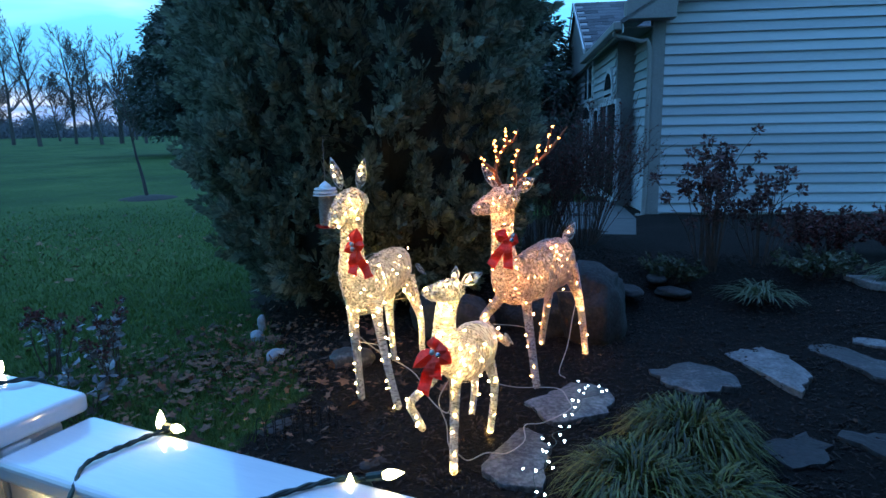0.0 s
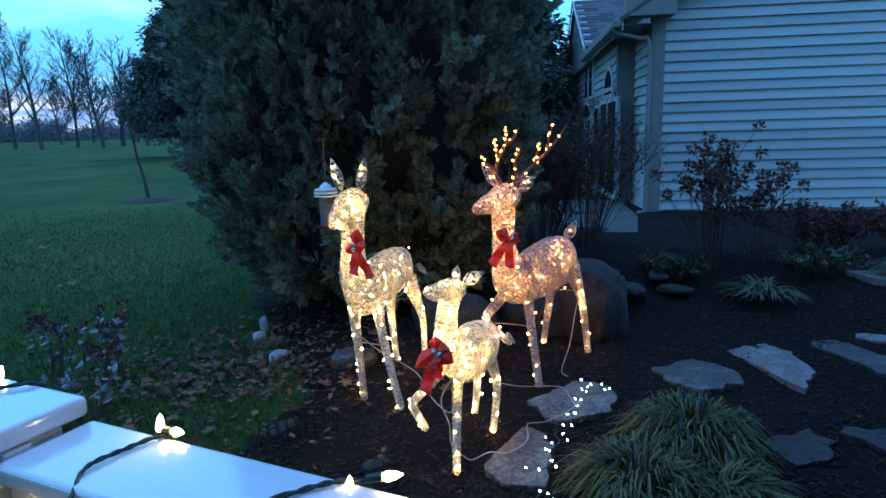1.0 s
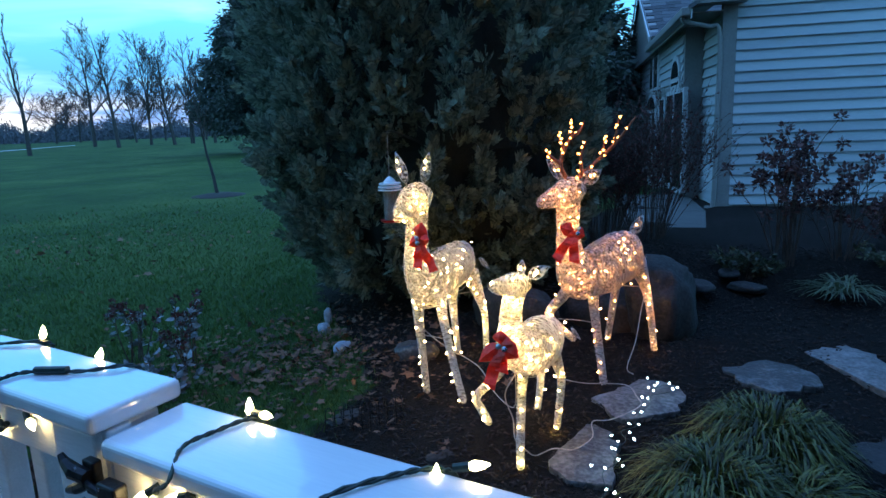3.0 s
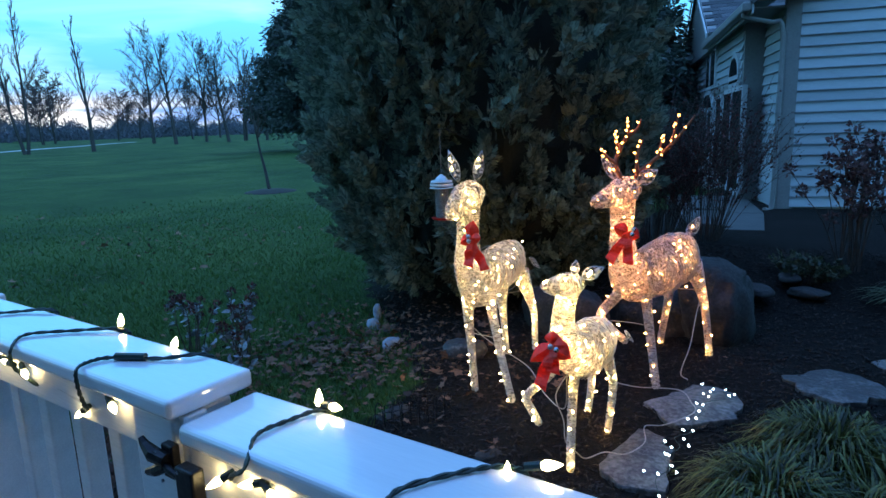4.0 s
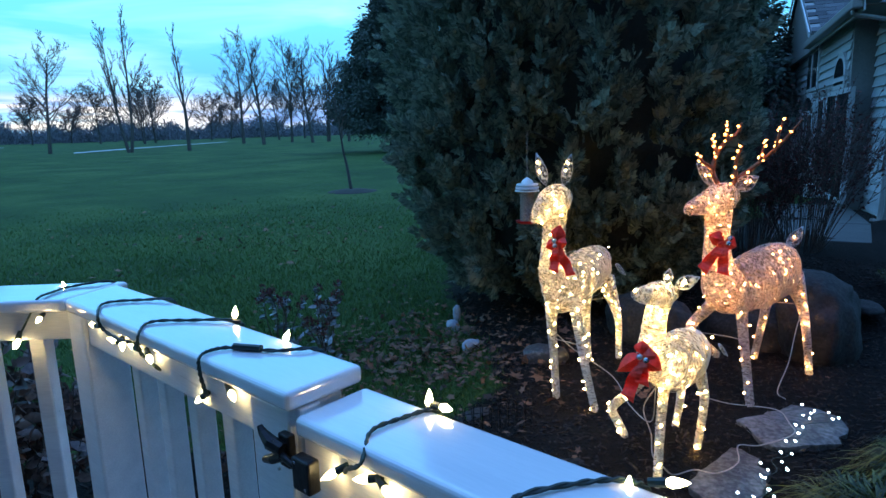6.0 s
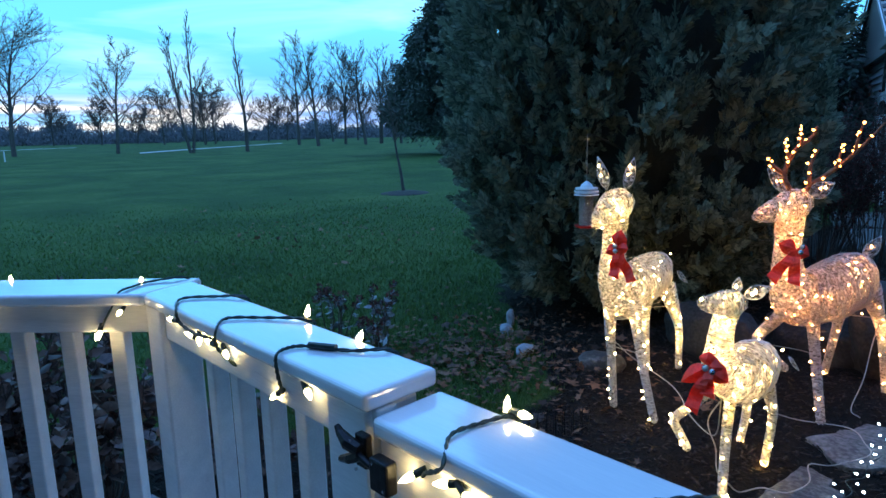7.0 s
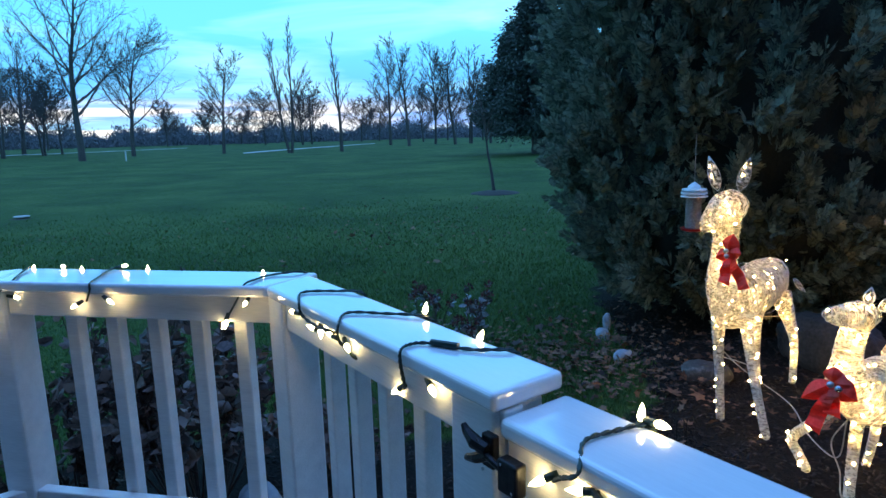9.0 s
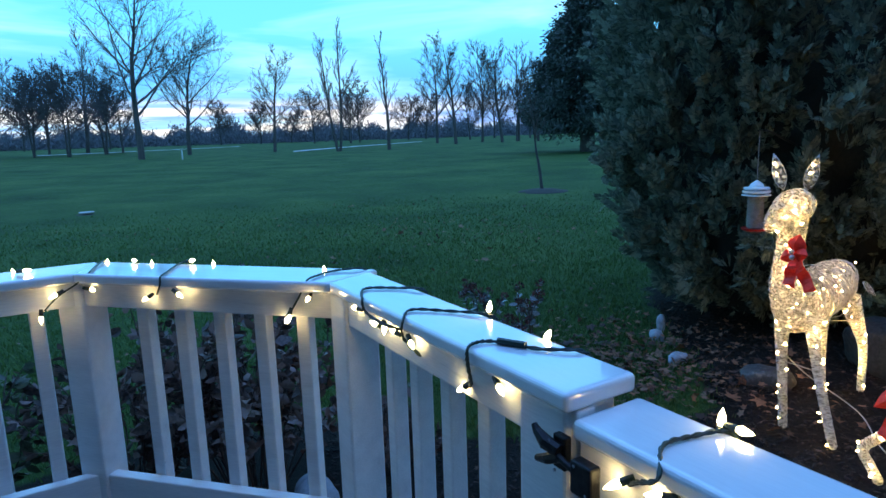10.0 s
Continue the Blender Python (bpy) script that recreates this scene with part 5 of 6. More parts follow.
def flagstone(points, z, seed, mat=M_FLAG, thick=0.055):
    """A split slab with a ragged outline and an uneven top."""
    r = random.Random(seed)
    ring = []
    n = len(points)
    for i in range(n):
        a, b = Vector(points[i]), Vector(points[(i + 1) % n])
        k = max(2, int((b - a).length / 0.05))
        for j in range(k):
            q = a.lerp(b, j / k)
            nn = Vector((-(b - a).y, (b - a).x)).normalized()
            ring.append(q + nn * r.gauss(0, 0.011))
    c = sum(ring, Vector((0, 0))) / len(ring)
    vs, fs = [], []
    m = len(ring)
    rings = [(1.0, -thick), (1.012, -0.008), (1.0, 0.0), (0.82, 0.003), (0.55, 0.004), (0.25, 0.004)]
    for k, dz in rings:
        for q in ring:
            p = c + (q - c) * k
            w = 0.012 * noise.noise((p.x * 6, p.y * 6, seed)) + 0.004 * noise.noise((p.x * 25, p.y * 25, seed))
            vs.append((p.x, p.y, z + dz + (w if dz > -0.03 else 0)))
    vs.append((c.x, c.y, z + 0.004))
    for i in range(len(rings) - 1):
        for j in range(m):
            fs.append((i * m + j, i * m + (j + 1) % m, (i + 1) * m + (j + 1) % m, (i + 1) * m + j))
    o = (len(rings) - 1) * m
    fs += [(o + j, o + (j + 1) % m, len(vs) - 1) for j in range(m)]
    fs.append(tuple(range(m))[::-1])
    me = mesh("flagstone", vs, fs, mat)
    bm = bmesh.new()
    bm.from_mesh(me)
    bmesh.ops.recalc_face_normals(bm, faces=bm.faces[:])
    bm.to_mesh(me)
    bm.free()
    ob = new("flagstone", me)
    return tagged(ob, "pale split flagstone lying in dark mulch", "flagstone", "stepping stones")


for i, pts in enumerate([
        [(-.317, 3.754), (-.104, 3.959), (.03, 3.94), (.166, 3.823), (.193, 3.685), (-.021, 3.515), (-.2, 3.56)],
        [(.104, 4.201), (.308, 4.454), (.45, 4.3), (.562, 4.056), (.488, 3.72), (.35, 3.9)],
        [(.538, 4.555), (.741, 4.683), (1.003, 4.427), (1.25, 4.35), (1.2, 4.05), (.941, 4.097), (.75, 4.35)],
        [(.857, 4.704), (.934, 4.895), (1.094, 4.919), (1.4, 4.9), (1.4, 4.6), (1.1, 4.65)],
        [(.241, 3.006), (.442, 3.207), (.556, 3.108), (.5, 2.9), (.364, 2.819)],
        [(.579, 3.233), (.802, 3.355), (1.1, 3.3), (1.05, 3.05), (.761, 3.1)],
        [(-.883, 3.025), (-.714, 3.382), (-.6, 3.40), (-.487, 3.369), (-.44, 3.2), (-.486, 3.025), (-.679, 2.858)],
        [(-.876, 2.345), (-.82, 2.742), (-.74, 2.74), (-.631, 2.619), (-.579, 2.286), (-.754, 2.222)],
        [(.95, 5.75), (1.2, 5.9), (1.6, 5.8), (1.5, 5.55), (1.1, 5.55)]]):
    z = 0.024 + (height(pts[0][0], pts[0][1]) if pts[0][1] > 4.6 else 0)
    flagstone(pts, z, 31 + i, M_DARKSTONE if i in (4, 5) else M_FLAG)


# ---- strap-leaved clumps ----
M_STRAP = leafy("strap_leaves", (0.020, 0.028, 0.006), (0.145, 0.155, 0.036), 0.2, 0.45)
M_STRAP2 = leafy("pale_strap_leaves", (0.05, 0.075, 0.038), (0.14, 0.18, 0.095), 0.3, 0.4)


def strap_clump(label, x, y, n, radius, ln, tall, wide, seed, mat):
    r2 = np.random.default_rng(seed)
    a = r2.uniform(0, 2 * math.pi, n)
    rr = radius * np.sqrt(r2.uniform(0, 1, n)) * 0.75
    base = np.stack([rr * np.cos(a), rr * np.sin(a), np.zeros(n)], 1)
    lean = r2.uniform(0, 2 * math.pi, 9)
    a2 = a + 0.7 * np.sin(3 * a + lean[0]) + 0.5 * np.sin(5 * a + lean[1]) + r2.normal(0, 0.75, n)
    out = np.stack([np.cos(a2), np.sin(a2), np.zeros(n)], 1)
    side = np.stack([-np.sin(a2), np.cos(a2), np.zeros(n)], 1)
    length = ln * r2.uniform(0.55, 1.15, n)[:, None]
    lift = tall * r2.uniform(0.4, 1.15, n)[:, None] * (1.1 - 0.6 * (rr / radius)[:, None])
    w = wide * r2.uniform(0.6, 1.2, n)[:, None]
    rows = []
    for t, ww in ((0, 0.7), (0.3, 1.0), (0.6, 0.9), (0.85, 0.55), (1.0, 0.08)):
        c = base + out * length * t ** 1.25 + np.array([0, 0, 1]) * (lift * (4 * t * (1 - t) * 0.55 + 0.55 * t ** 0.6 - 0.35 * t ** 3))
        rows += [c + side * w * ww * 0.5, c - side * w * ww * 0.5]
    v = np.stack(rows, 1).reshape(-1, 3)
    v[:, 2] = np.maximum(v[:, 2], 0.004)
    k = np.arange(n)[:, None] * 10
    f = np.concatenate([k + np.array([[2 * i, 2 * i + 1, 2 * i + 3, 2 * i + 2]]) for i in range(4)])
    t = thing("grass_clump", label, "grass clump", pose(x, y, height(x, y)), "strap-leaved clumps")
    part("tuft", soup("tuft", v, f, mat), None, t, kind="stuff")


strap_clump("arching mound of green strap-leaved ornamental grass", -0.05, 2.84, 1300, 0.23, 0.24, 0.25, 0.0085, 1, M_STRAP)
strap_clump("arching mound of green strap-leaved ornamental grass", -0.22, 2.40, 1150, 0.22, 0.23, 0.20, 0.0085, 2, M_STRAP)
strap_clump("arching mound of green strap-leaved ornamental grass", 0.06, 2.46, 680, 0.20, 0.25, 0.15, 0.0085, 3, M_STRAP)
strap_clump("low open tuft of pale green strap leaves", 0.33, 5.30, 115, 0.12, 0.31, 0.13, 0.014, 4, M_STRAP2)
strap_clump("low tuft of pale green strap leaves", 1.45, 5.7, 200, 0.2, 0.35, 0.2, 0.016, 5, M_STRAP2)


# ---- shrubs ----
M_CANE = surface("brown_canes", (0.045, 0.03, 0.026), (0.11, 0.075, 0.06), 12, 0.8, 0, 40)
M_DRIED = leafy("dried_flower_heads", (0.06, 0.03, 0.03), (0.17, 0.09, 0.08), 0.2, 0.8)
M_ROSELEAF = leafy("dull_rose_leaves", (0.09, 0.10, 0.10), (0.30, 0.33, 0.36), 0.15, 0.4)
M_REDLEAF = leafy("dark_red_leaves", (0.035, 0.012, 0.012), (0.14, 0.035, 0.03), 0.2, 0.6)
M_BROWNLEAF = leafy("withered_brown_leaves", (0.05, 0.032, 0.028), (0.22, 0.135, 0.11), 0.2, 0.45)
M_OLIVE = leafy("dark_olive_leaves", (0.03, 0.042, 0.024), (0.10, 0.11, 0.06), 0.2, 0.5)


def leaf_soup(pts, outs, size, r2, curl=0.3):
    """Oval leaves, folded along the rib."""
    n = len(pts)
    pts, outs = np.asarray(pts), np.asarray(outs)
    d = outs + r2.normal(0, 0.5, (n, 3))
    d /= np.linalg.norm(d, axis=1, keepdims=True)
    s = np.cross(d, r2.normal(0, 1, (n, 3)))
    s /= np.linalg.norm(s, axis=1, keepdims=True)
    u = np.cross(s, d)
    ln = size * r2.uniform(0.55, 1.2, (n, 1))
    w = ln * r2.uniform(0.22, 0.36, (n, 1))
    c = curl * ln * r2.uniform(-0.6, 1, (n, 1))
    v = np.stack([pts, pts + d * ln * .35 + s * w + u * c * .5, pts + d * ln * .7 + s * w * .75 + u * c * .4, pts + d * ln - u * c * .4, pts + d * ln * .7 - s * w * .75 + u * c * .4, pts + d * ln * .35 - s * w + u * c * .5], 1).reshape(-1, 3)
    k = np.arange(n)[:, None] * 6
    f = np.concatenate([k + np.array([[0, 1, 2, 3]]), k + np.array([[0, 3, 4, 5]])])
    return v, f


def cane_shrub(label, x, y, canes, tall, spread, seed, leaf=None, leaf_size=0.05, per_cane=14, head=None, head_size=0.07, forks=2, thick=0.006, low=0.25, zbase=None):
    """Canes from one root, forking, with leaves along them and dried heads on the tips."""
    r, r2 = random.Random(seed), np.random.default_rng(seed)
    t = thing("shrub", label, "shrub", pose(x, y, height(x, y) - 0.02 if zbase is None else zbase), "garden shrubs")
    L, lp, lo, hp, ho = Lump(), [], [], [], []
    for i in range(canes):
        w = r.uniform(0, 2 * math.pi)
        k = r.uniform(0.15, 1.0)
        h = tall * r.uniform(0.65, 1.05)
        tip = Vector((math.cos(w) * spread * k, math.sin(w) * spread * k, h * (1.05 - 0.25 * k)))
        root = Vector((math.cos(w) * spread * 0.18, math.sin(w) * spread * 0.18, 0))
        mid = root.lerp(tip, 0.5) + Vector((r.gauss(0, 0.03), r.gauss(0, 0.03), 0.10 * h))
        sp = [Vector(q) for q in spline([root, mid, tip], 4)]
        L.tube(sp, [thick * (1 - 0.6 * j / (len(sp) - 1)) for j in range(len(sp))], 5)
        tips = [(tip, (tip - sp[-2]).normalized())]
        for fk in range(forks):
            j = r.randint(3, len(sp) - 2)
            d = ((sp[-1] - sp[0]).normalized() + Vector((r.gauss(0, 0.5), r.gauss(0, 0.5), r.gauss(0.2, 0.3)))).normalized()
            e = sp[j] + d * h * r.uniform(0.15, 0.35)
            L.tube([sp[j], sp[j].lerp(e, 0.5) + Vector((0, 0, 0.012)), e], [thick * 0.6, thick * 0.5, thick * 0.3], 4)
            tips.append((e, d))
            for q in range(per_cane // 3):
                lp.append(sp[j].lerp(e, r.uniform(0.2, 1)))
                lo.append((d.x, d.y, 0.2))
        for q in range(per_cane):
            u = r.uniform(low, 1.0) * (len(sp) - 1)
            j = min(int(u), len(sp) - 2)
            lp.append(sp[j].lerp(sp[j + 1], u - j))
            lo.append((math.cos(w) + r.gauss(0, 0.6), math.sin(w) + r.gauss(0, 0.6), 0.15))
        for e, d in tips:
            if head and r.random() < 0.75:
                for q in range(34):
                    o = Vector((r.gauss(0, 1), r.gauss(0, 1), r.gauss(0.3, 0.8))).normalized()
                    hp.append(e + o * head_size * 0.45 * r.uniform(0.5, 1.0))
                    ho.append(o)
    part("twiggery", L.made("twiggery", M_CANE), None, t, kind="stuff")
    if leaf and lp:
        v, f = leaf_soup([tuple(q) for q in lp], lo, leaf_size, r2)
        part("foliage", soup("foliage", v, f, leaf), None, t, kind="stuff")
    if head and hp:
        v, f = leaf_soup([tuple(q) for q in hp], [tuple(q) for q in ho], head_size * 0.5, r2)
        part("dried_bloom", soup("dried_bloom", v, f, head), None, t, kind="stuff")


cane_shrub("hydrangea with bare canes and dried brown flower heads", -0.06, 5.75, 22, 1.08, 0.42, 1, leaf=M_DRIED, leaf_size=0.05, per_cane=5, head=M_DRIED, head_size=0.085, forks=2, thick=0.006, low=0.5)
cane_shrub("hydrangea with bare canes and dried brown flower heads", 0.34, 5.95, 13, 0.80, 0.30, 2, leaf=M_DRIED, leaf_size=0.05, per_cane=5, head=M_DRIED, head_size=0.085, forks=2, low=0.5)
cane_shrub("bare twiggy shrub by the house walk", -1.35, 6.6, 100, 1.42, 0.85, 3, leaf=M_REDLEAF, leaf_size=0.026, per_cane=16, forks=9, thick=0.0034)
cane_shrub("bare twiggy shrub by the house walk", -1.72, 6.3, 80, 1.25, 0.7, 4, leaf=M_REDLEAF, leaf_size=0.026, per_cane=16, forks=9, thick=0.0034)
cane_shrub("low dark red barberry shrub", 0.85, 6.6, 46, 0.44, 0.55, 5, leaf=M_REDLEAF, leaf_size=0.035, per_cane=30, forks=5, thick=0.004)
cane_shrub("low dark red barberry shrub", 1.6, 6.7, 46, 0.46, 0.55, 6, leaf=M_REDLEAF, leaf_size=0.035, per_cane=30, forks=5, thick=0.004)
cane_shrub("low dark red barberry shrub", 2.5, 6.6, 46, 0.46, 0.55, 16, leaf=M_REDLEAF, leaf_size=0.035, per_cane=30, forks=5, thick=0.004)
cane_shrub("low dark olive groundcover shrub", -0.35, 5.45, 40, 0.22, 0.3, 7, leaf=M_OLIVE, leaf_size=0.045, per_cane=16, forks=2, thick=0.003)
cane_shrub("low dark olive groundcover shrub", 0.75, 5.75, 40, 0.24, 0.4, 8, leaf=M_OLIVE, leaf_size=0.045, per_cane=16, forks=2, thick=0.003)
cane_shrub("rose bush with a few dull leaves and withered red heads", -3.35, 2.45, 12, 0.52, 0.22, 9, leaf=M_ROSELEAF, leaf_size=0.055, per_cane=8, head=M_REDLEAF, head_size=0.045, forks=1, thick=0.005)
cane_shrub("rose bush with a few dull leaves and withered red heads", -3.75, 2.35, 9, 0.46, 0.24, 10, leaf=M_ROSELEAF, leaf_size=0.055, per_cane=8, head=M_REDLEAF, head_size=0.045, forks=1, thick=0.005)
cane_shrub("low rose bush with dull leaves", -3.0, 2.0, 9, 0.30, 0.26, 11, leaf=M_ROSELEAF, leaf_size=0.055, per_cane=12, forks=1, thick=0.004)
cane_shrub("withered hydrangea with large drooping brown leaves by the railing", -2.66, 0.42, 36, 0.80, 0.50, 12, leaf=M_BROWNLEAF, leaf_size=0.062, per_cane=24, forks=3, thick=0.005, low=0.4)
cane_shrub("withered rose bush with small brown leaves by the railing", -2.95, 0.02, 36, 0.72, 0.46, 13, leaf=M_BROWNLEAF, leaf_size=0.055, per_cane=26, forks=3, thick=0.005, low=0.15)
cane_shrub("dark leafy shrub by the railing", -2.98, -0.72, 36, 0.66, 0.46, 14, leaf=M_OLIVE, leaf_size=0.055, per_cane=28, forks=3, thick=0.005, low=0.15)
cane_shrub("low leafy shrub with withered leaves by the railing", -2.55, 1.05, 20, 0.34, 0.30, 15, leaf=M_BROWNLEAF, leaf_size=0.05, per_cane=24, forks=1, thick=0.004, low=0.2)


# ---- bows on the figures ----
def bow(label, centre, lobes, tails, ball, wide=0.055):
    c = Vector(centre)
    lobes = [(Vector(d) * 1.22, w * 1.3) for d, w in lobes]
    tails = [Vector(d) * 1.1 for d in tails]
    t = thing("ribbon_bow", label, "bow", Matrix.Translation(c), "red bows")
    for d, w in lobes:
        vs, fs = tip_shape((0, 0, 0), d, w, (0, -1, 0.2), 0.05, 10)
        part("loop", mesh("loop", vs, fs, M_RIBBON), None, t)
    for d in tails:
        d = Vector(d)
        path = spline([(0, 0, 0), d * 0.35 + Vector((0.006, -0.016, 0)), d * 0.7 + Vector((-0.004, 0.0, 0)), d], 4)
        s = d.cross(Vector((0, 1, 0))).normalized()
        vs, fs = [], []
        for i, q in enumerate(path):
            w = wide * (0.32 + 0.25 * i / len(path))
            for sg, th in ((1, 0), (-1, 0), (-1, 0.003), (1, 0.003)):
                notch = d.normalized() * (0.012 if i == len(path) - 1 and sg > 0 else 0)
                vs.append(Vector(q) + s * w * sg + Vector((0, th + 0.008 * math.sin(i * 0.9 + sg), 0)) + notch)
        for i in range(len(path) - 1):
            for k in range(4):
                fs.append((4 * i + k, 4 * i + (k + 1) % 4, 4 * i + 4 + (k + 1) % 4, 4 * i + 4 + k))
        fs += [(3, 2, 1, 0), tuple(4 * (len(path) - 1) + k for k in range(4))]
        part("tail", mesh("tail", vs, fs, M_RIBBON), None, t)
    for p in ball:
        bm = bmesh.new()
        bmesh.ops.create_uvsphere(bm, u_segments=12, v_segments=8, radius=0.013)
        for q in bm.verts:
            q.co += Vector(p)
        for f in bm.faces:
            f.smooth = True
        part("bell", bm, M_SILVER, t, "small silver bell")


bow("red ribbon bow with a silver bell on the doe's neck", (-1.735, 2.745, 0.885), [((0.015, 0, 0.075), 0.07), ((0.055, -0.01, 0.0), 0.06), ((-0.05, -0.01, -0.03), 0.05)],
    [(0.085, -0.02, -0.145), (-0.005, -0.02, -0.135)], [(0.0, -0.03, 0.01), (0.004, -0.03, -0.016)])
bow("red ribbon bow with a silver bell on the buck's neck", (-1.055, 3.265, 0.875), [((0.05, 0, -0.02), 0.06), ((-0.065, -0.01, 0.02), 0.06), ((-0.03, 0, -0.03), 0.05)],
    [(-0.085, -0.02, -0.145), (0.008, -0.02, -0.15)], [(0.035, -0.025, 0.02), (0.03, -0.03, -0.006)])
bow("dark red ribbon bow with silver bells on the fawn's chest", (-1.052, 2.275, 0.55), [((0.07, -0.01, -0.035), 0.065), ((-0.085, -0.01, -0.075), 0.055), ((0.0, 0.0, 0.05), 0.06), ((0.05, -0.01, 0.01), 0.06)],
    [(-0.045, -0.02, -0.17), (0.01, -0.02, -0.10)], [(0.0, -0.03, 0.0), (0.028, -0.03, -0.008)])

# ---- cords and stakes among the figures ----
def ground_cord(label, pts, rad=0.0028, mat=M_CORD):
    ob = new("power_cord", Lump().tube(spline(pts, 7), rad, 6).made("power_cord", mat))
    return tagged(smooth(ob), label, "cord", "deer cords")


ground_cord("pale extension cord looping over the mulch and stone", [(-0.95, 2.26, 0.10), (-0.93, 2.34, 0.03), (-0.86, 2.38, 0.06), (-0.78, 2.42, 0.055), (-0.74, 2.56, 0.055), (-0.78, 2.70, 0.06), (-0.72, 2.82, 0.03), (-0.62, 2.97, 0.055), (-0.66, 3.08, 0.055), (-0.75, 3.20, 0.055), (-0.95, 3.12, 0.06), (-1.04, 2.95, 0.14)])
ground_cord("pale cord hanging from the buck to the ground", [(-0.80, 3.93, 0.40), (-0.80, 3.80, 0.30), (-0.79, 3.62, 0.16), (-0.80, 3.46, 0.05), (-0.74, 3.36, 0.055)])
ground_cord("pale cord sagging between doe and fawn", [(-1.80, 2.80, 0.38), (-1.70, 2.86, 0.27), (-1.52, 2.90, 0.17), (-1.40, 2.80, 0.16), (-1.30, 2.72, 0.10), (-1.12, 2.55, 0.13), (-1.05, 2.42, 0.36)])
ground_cord("thin white wire brace between the buck's legs", [(-1.17, 3.33, 0.34), (-1.05, 3.36, 0.335), (-0.955, 3.36, 0.33)], 0.0025)
ground_cord("thin white wire brace between the buck's hind legs", [(-0.985, 3.90, 0.42), (-0.88, 3.94, 0.415), (-0.80, 3.97, 0.41)], 0.0025)
ground_cord("thin white wire brace between the doe's legs", [(-1.785, 2.79, 0.33), (-1.69, 2.80, 0.325), (-1.62, 2.80, 0.32)], 0.0025)
ground_cord("thin white wire brace between the doe's hind legs", [(-1.86, 3.31, 0.42), (-1.80, 3.40, 0.42), (-1.74, 3.48, 0.415)], 0.0025)
ground_cord("pale cord hanging under the fawn", [(-1.02, 2.36, 0.40), (-1.06, 2.32, 0.30), (-1.02, 2.31, 0.20), (-1.0, 2.28, 0.13), (-0.96, 2.25, 0.10)])

# ---- cool white string in the bed ----
cool = thing("string_lights", "cool white mini lights lying on the flagstones and mulch", "string lights")
rc = random.Random(4)
cool_pts = spline([(-0.60, 3.22, 0.05), (-0.56, 3.30, 0.05), (-0.52, 3.22, 0.05), (-0.60, 3.12, 0.05), (-0.58, 3.02, 0.05), (-0.61, 2.90, 0.04), (-0.60, 2.80, 0.03), (-0.64, 2.68, 0.05), (-0.60, 2.60, 0.05), (-0.63, 2.48, 0.05), (-0.59, 2.40, 0.05), (-0.62, 2.30, 0.05), (-0.58, 2.20, 0.03), (-0.60, 2.10, 0.03)], 6)
part("cord", Lump().tube(cool_pts, 0.002, 5).made("cord", M_GREENCORD), None, cool)
for i in range(28):
    q = cool_pts[int(i / 28 * len(cool_pts))]
    part("bulb", BULB_COOL, None, cool, at=Matrix.Translation((q[0] + rc.gauss(0, 0.035), q[1] + rc.gauss(0, 0.045), q[2] + rc.uniform(0.002, 0.02))) @ Euler((rc.uniform(-1.5, 1.5), rc.uniform(-1.5, 1.5), 0)).to_matrix().to_4x4())

# ---- bird feeder hanging from the evergreen ----
M_FEEDTUBE, _n, _l, _p = material("clear_feeder_tube")
_p.inputs["Base Color"].default_value = (0.8, 0.82, 0.85, 1)
_p.inputs["Roughness"].default_value = 0.05
_p.inputs["Transmission Weight"].default_value = 0.95
M_SEED = surface("bird_seed", (0.26, 0.20, 0.16), (0.50, 0.42, 0.36), 60, 0.8, 0.6, 200)
M_REDPLASTIC = surface("red_plastic", (0.28, 0.01, 0.012), (0.45, 0.02, 0.02), 10, 0.35, 0, 50)
M_FEEDROOF = surface("white_metal", (0.6, 0.62, 0.64), (0.8, 0.82, 0.82), 10, 0.35, 0.05, 50)


def turned(profile, sides=24):
    """A solid of revolution from rows of (radius, z)."""
    vs, fs = [], []
    for r0, z0 in profile:
        vs += [(r0 * math.cos(2 * math.pi * k / sides), r0 * math.sin(2 * math.pi * k / sides), z0) for k in range(sides)]
    for i in range(len(profile) - 1):
        for k in range(sides):
            fs.append((i * sides + k, i * sides + (k + 1) % sides, (i + 1) * sides + (k + 1) % sides, (i + 1) * sides + k))
    fs += [tuple(range(sides))[::-1], tuple((len(profile) - 1) * sides + k for k in range(sides))]
    return vs, fs


feeder = thing("bird_feeder", "hanging tube bird feeder with white roof and red tray", "bird feeder", pose(-2.176, 3.13, 0.90))
for nm, prof, mt in (("roof", [(0.040, 0.245), (0.034, 0.262), (0.012, 0.280), (0.003, 0.286)], M_FEEDROOF), ("collar", [(0.068, 0.215), (0.072, 0.218), (0.072, 0.228), (0.06, 0.230)], M_FEEDROOF),
                     ("collar_ring", [(0.074, 0.200), (0.076, 0.203), (0.074, 0.207), (0.070, 0.204)], M_FEEDROOF), ("rim", [(0.066, 0.236), (0.068, 0.238), (0.066, 0.246), (0.03, 0.248)], M_FEEDROOF), ("tube", [(0.043, 0.02), (0.043, 0.215)], M_FEEDTUBE), ("seed", [(0.040, 0.022), (0.040, 0.195), (0.02, 0.205)], M_SEED),
                     ("tray", [(0.040, 0.0), (0.064, 0.008), (0.070, 0.020), (0.064, 0.021), (0.04, 0.012)], M_REDPLASTIC)):
    part(nm, mesh(nm, *turned(prof), mt), None, feeder)
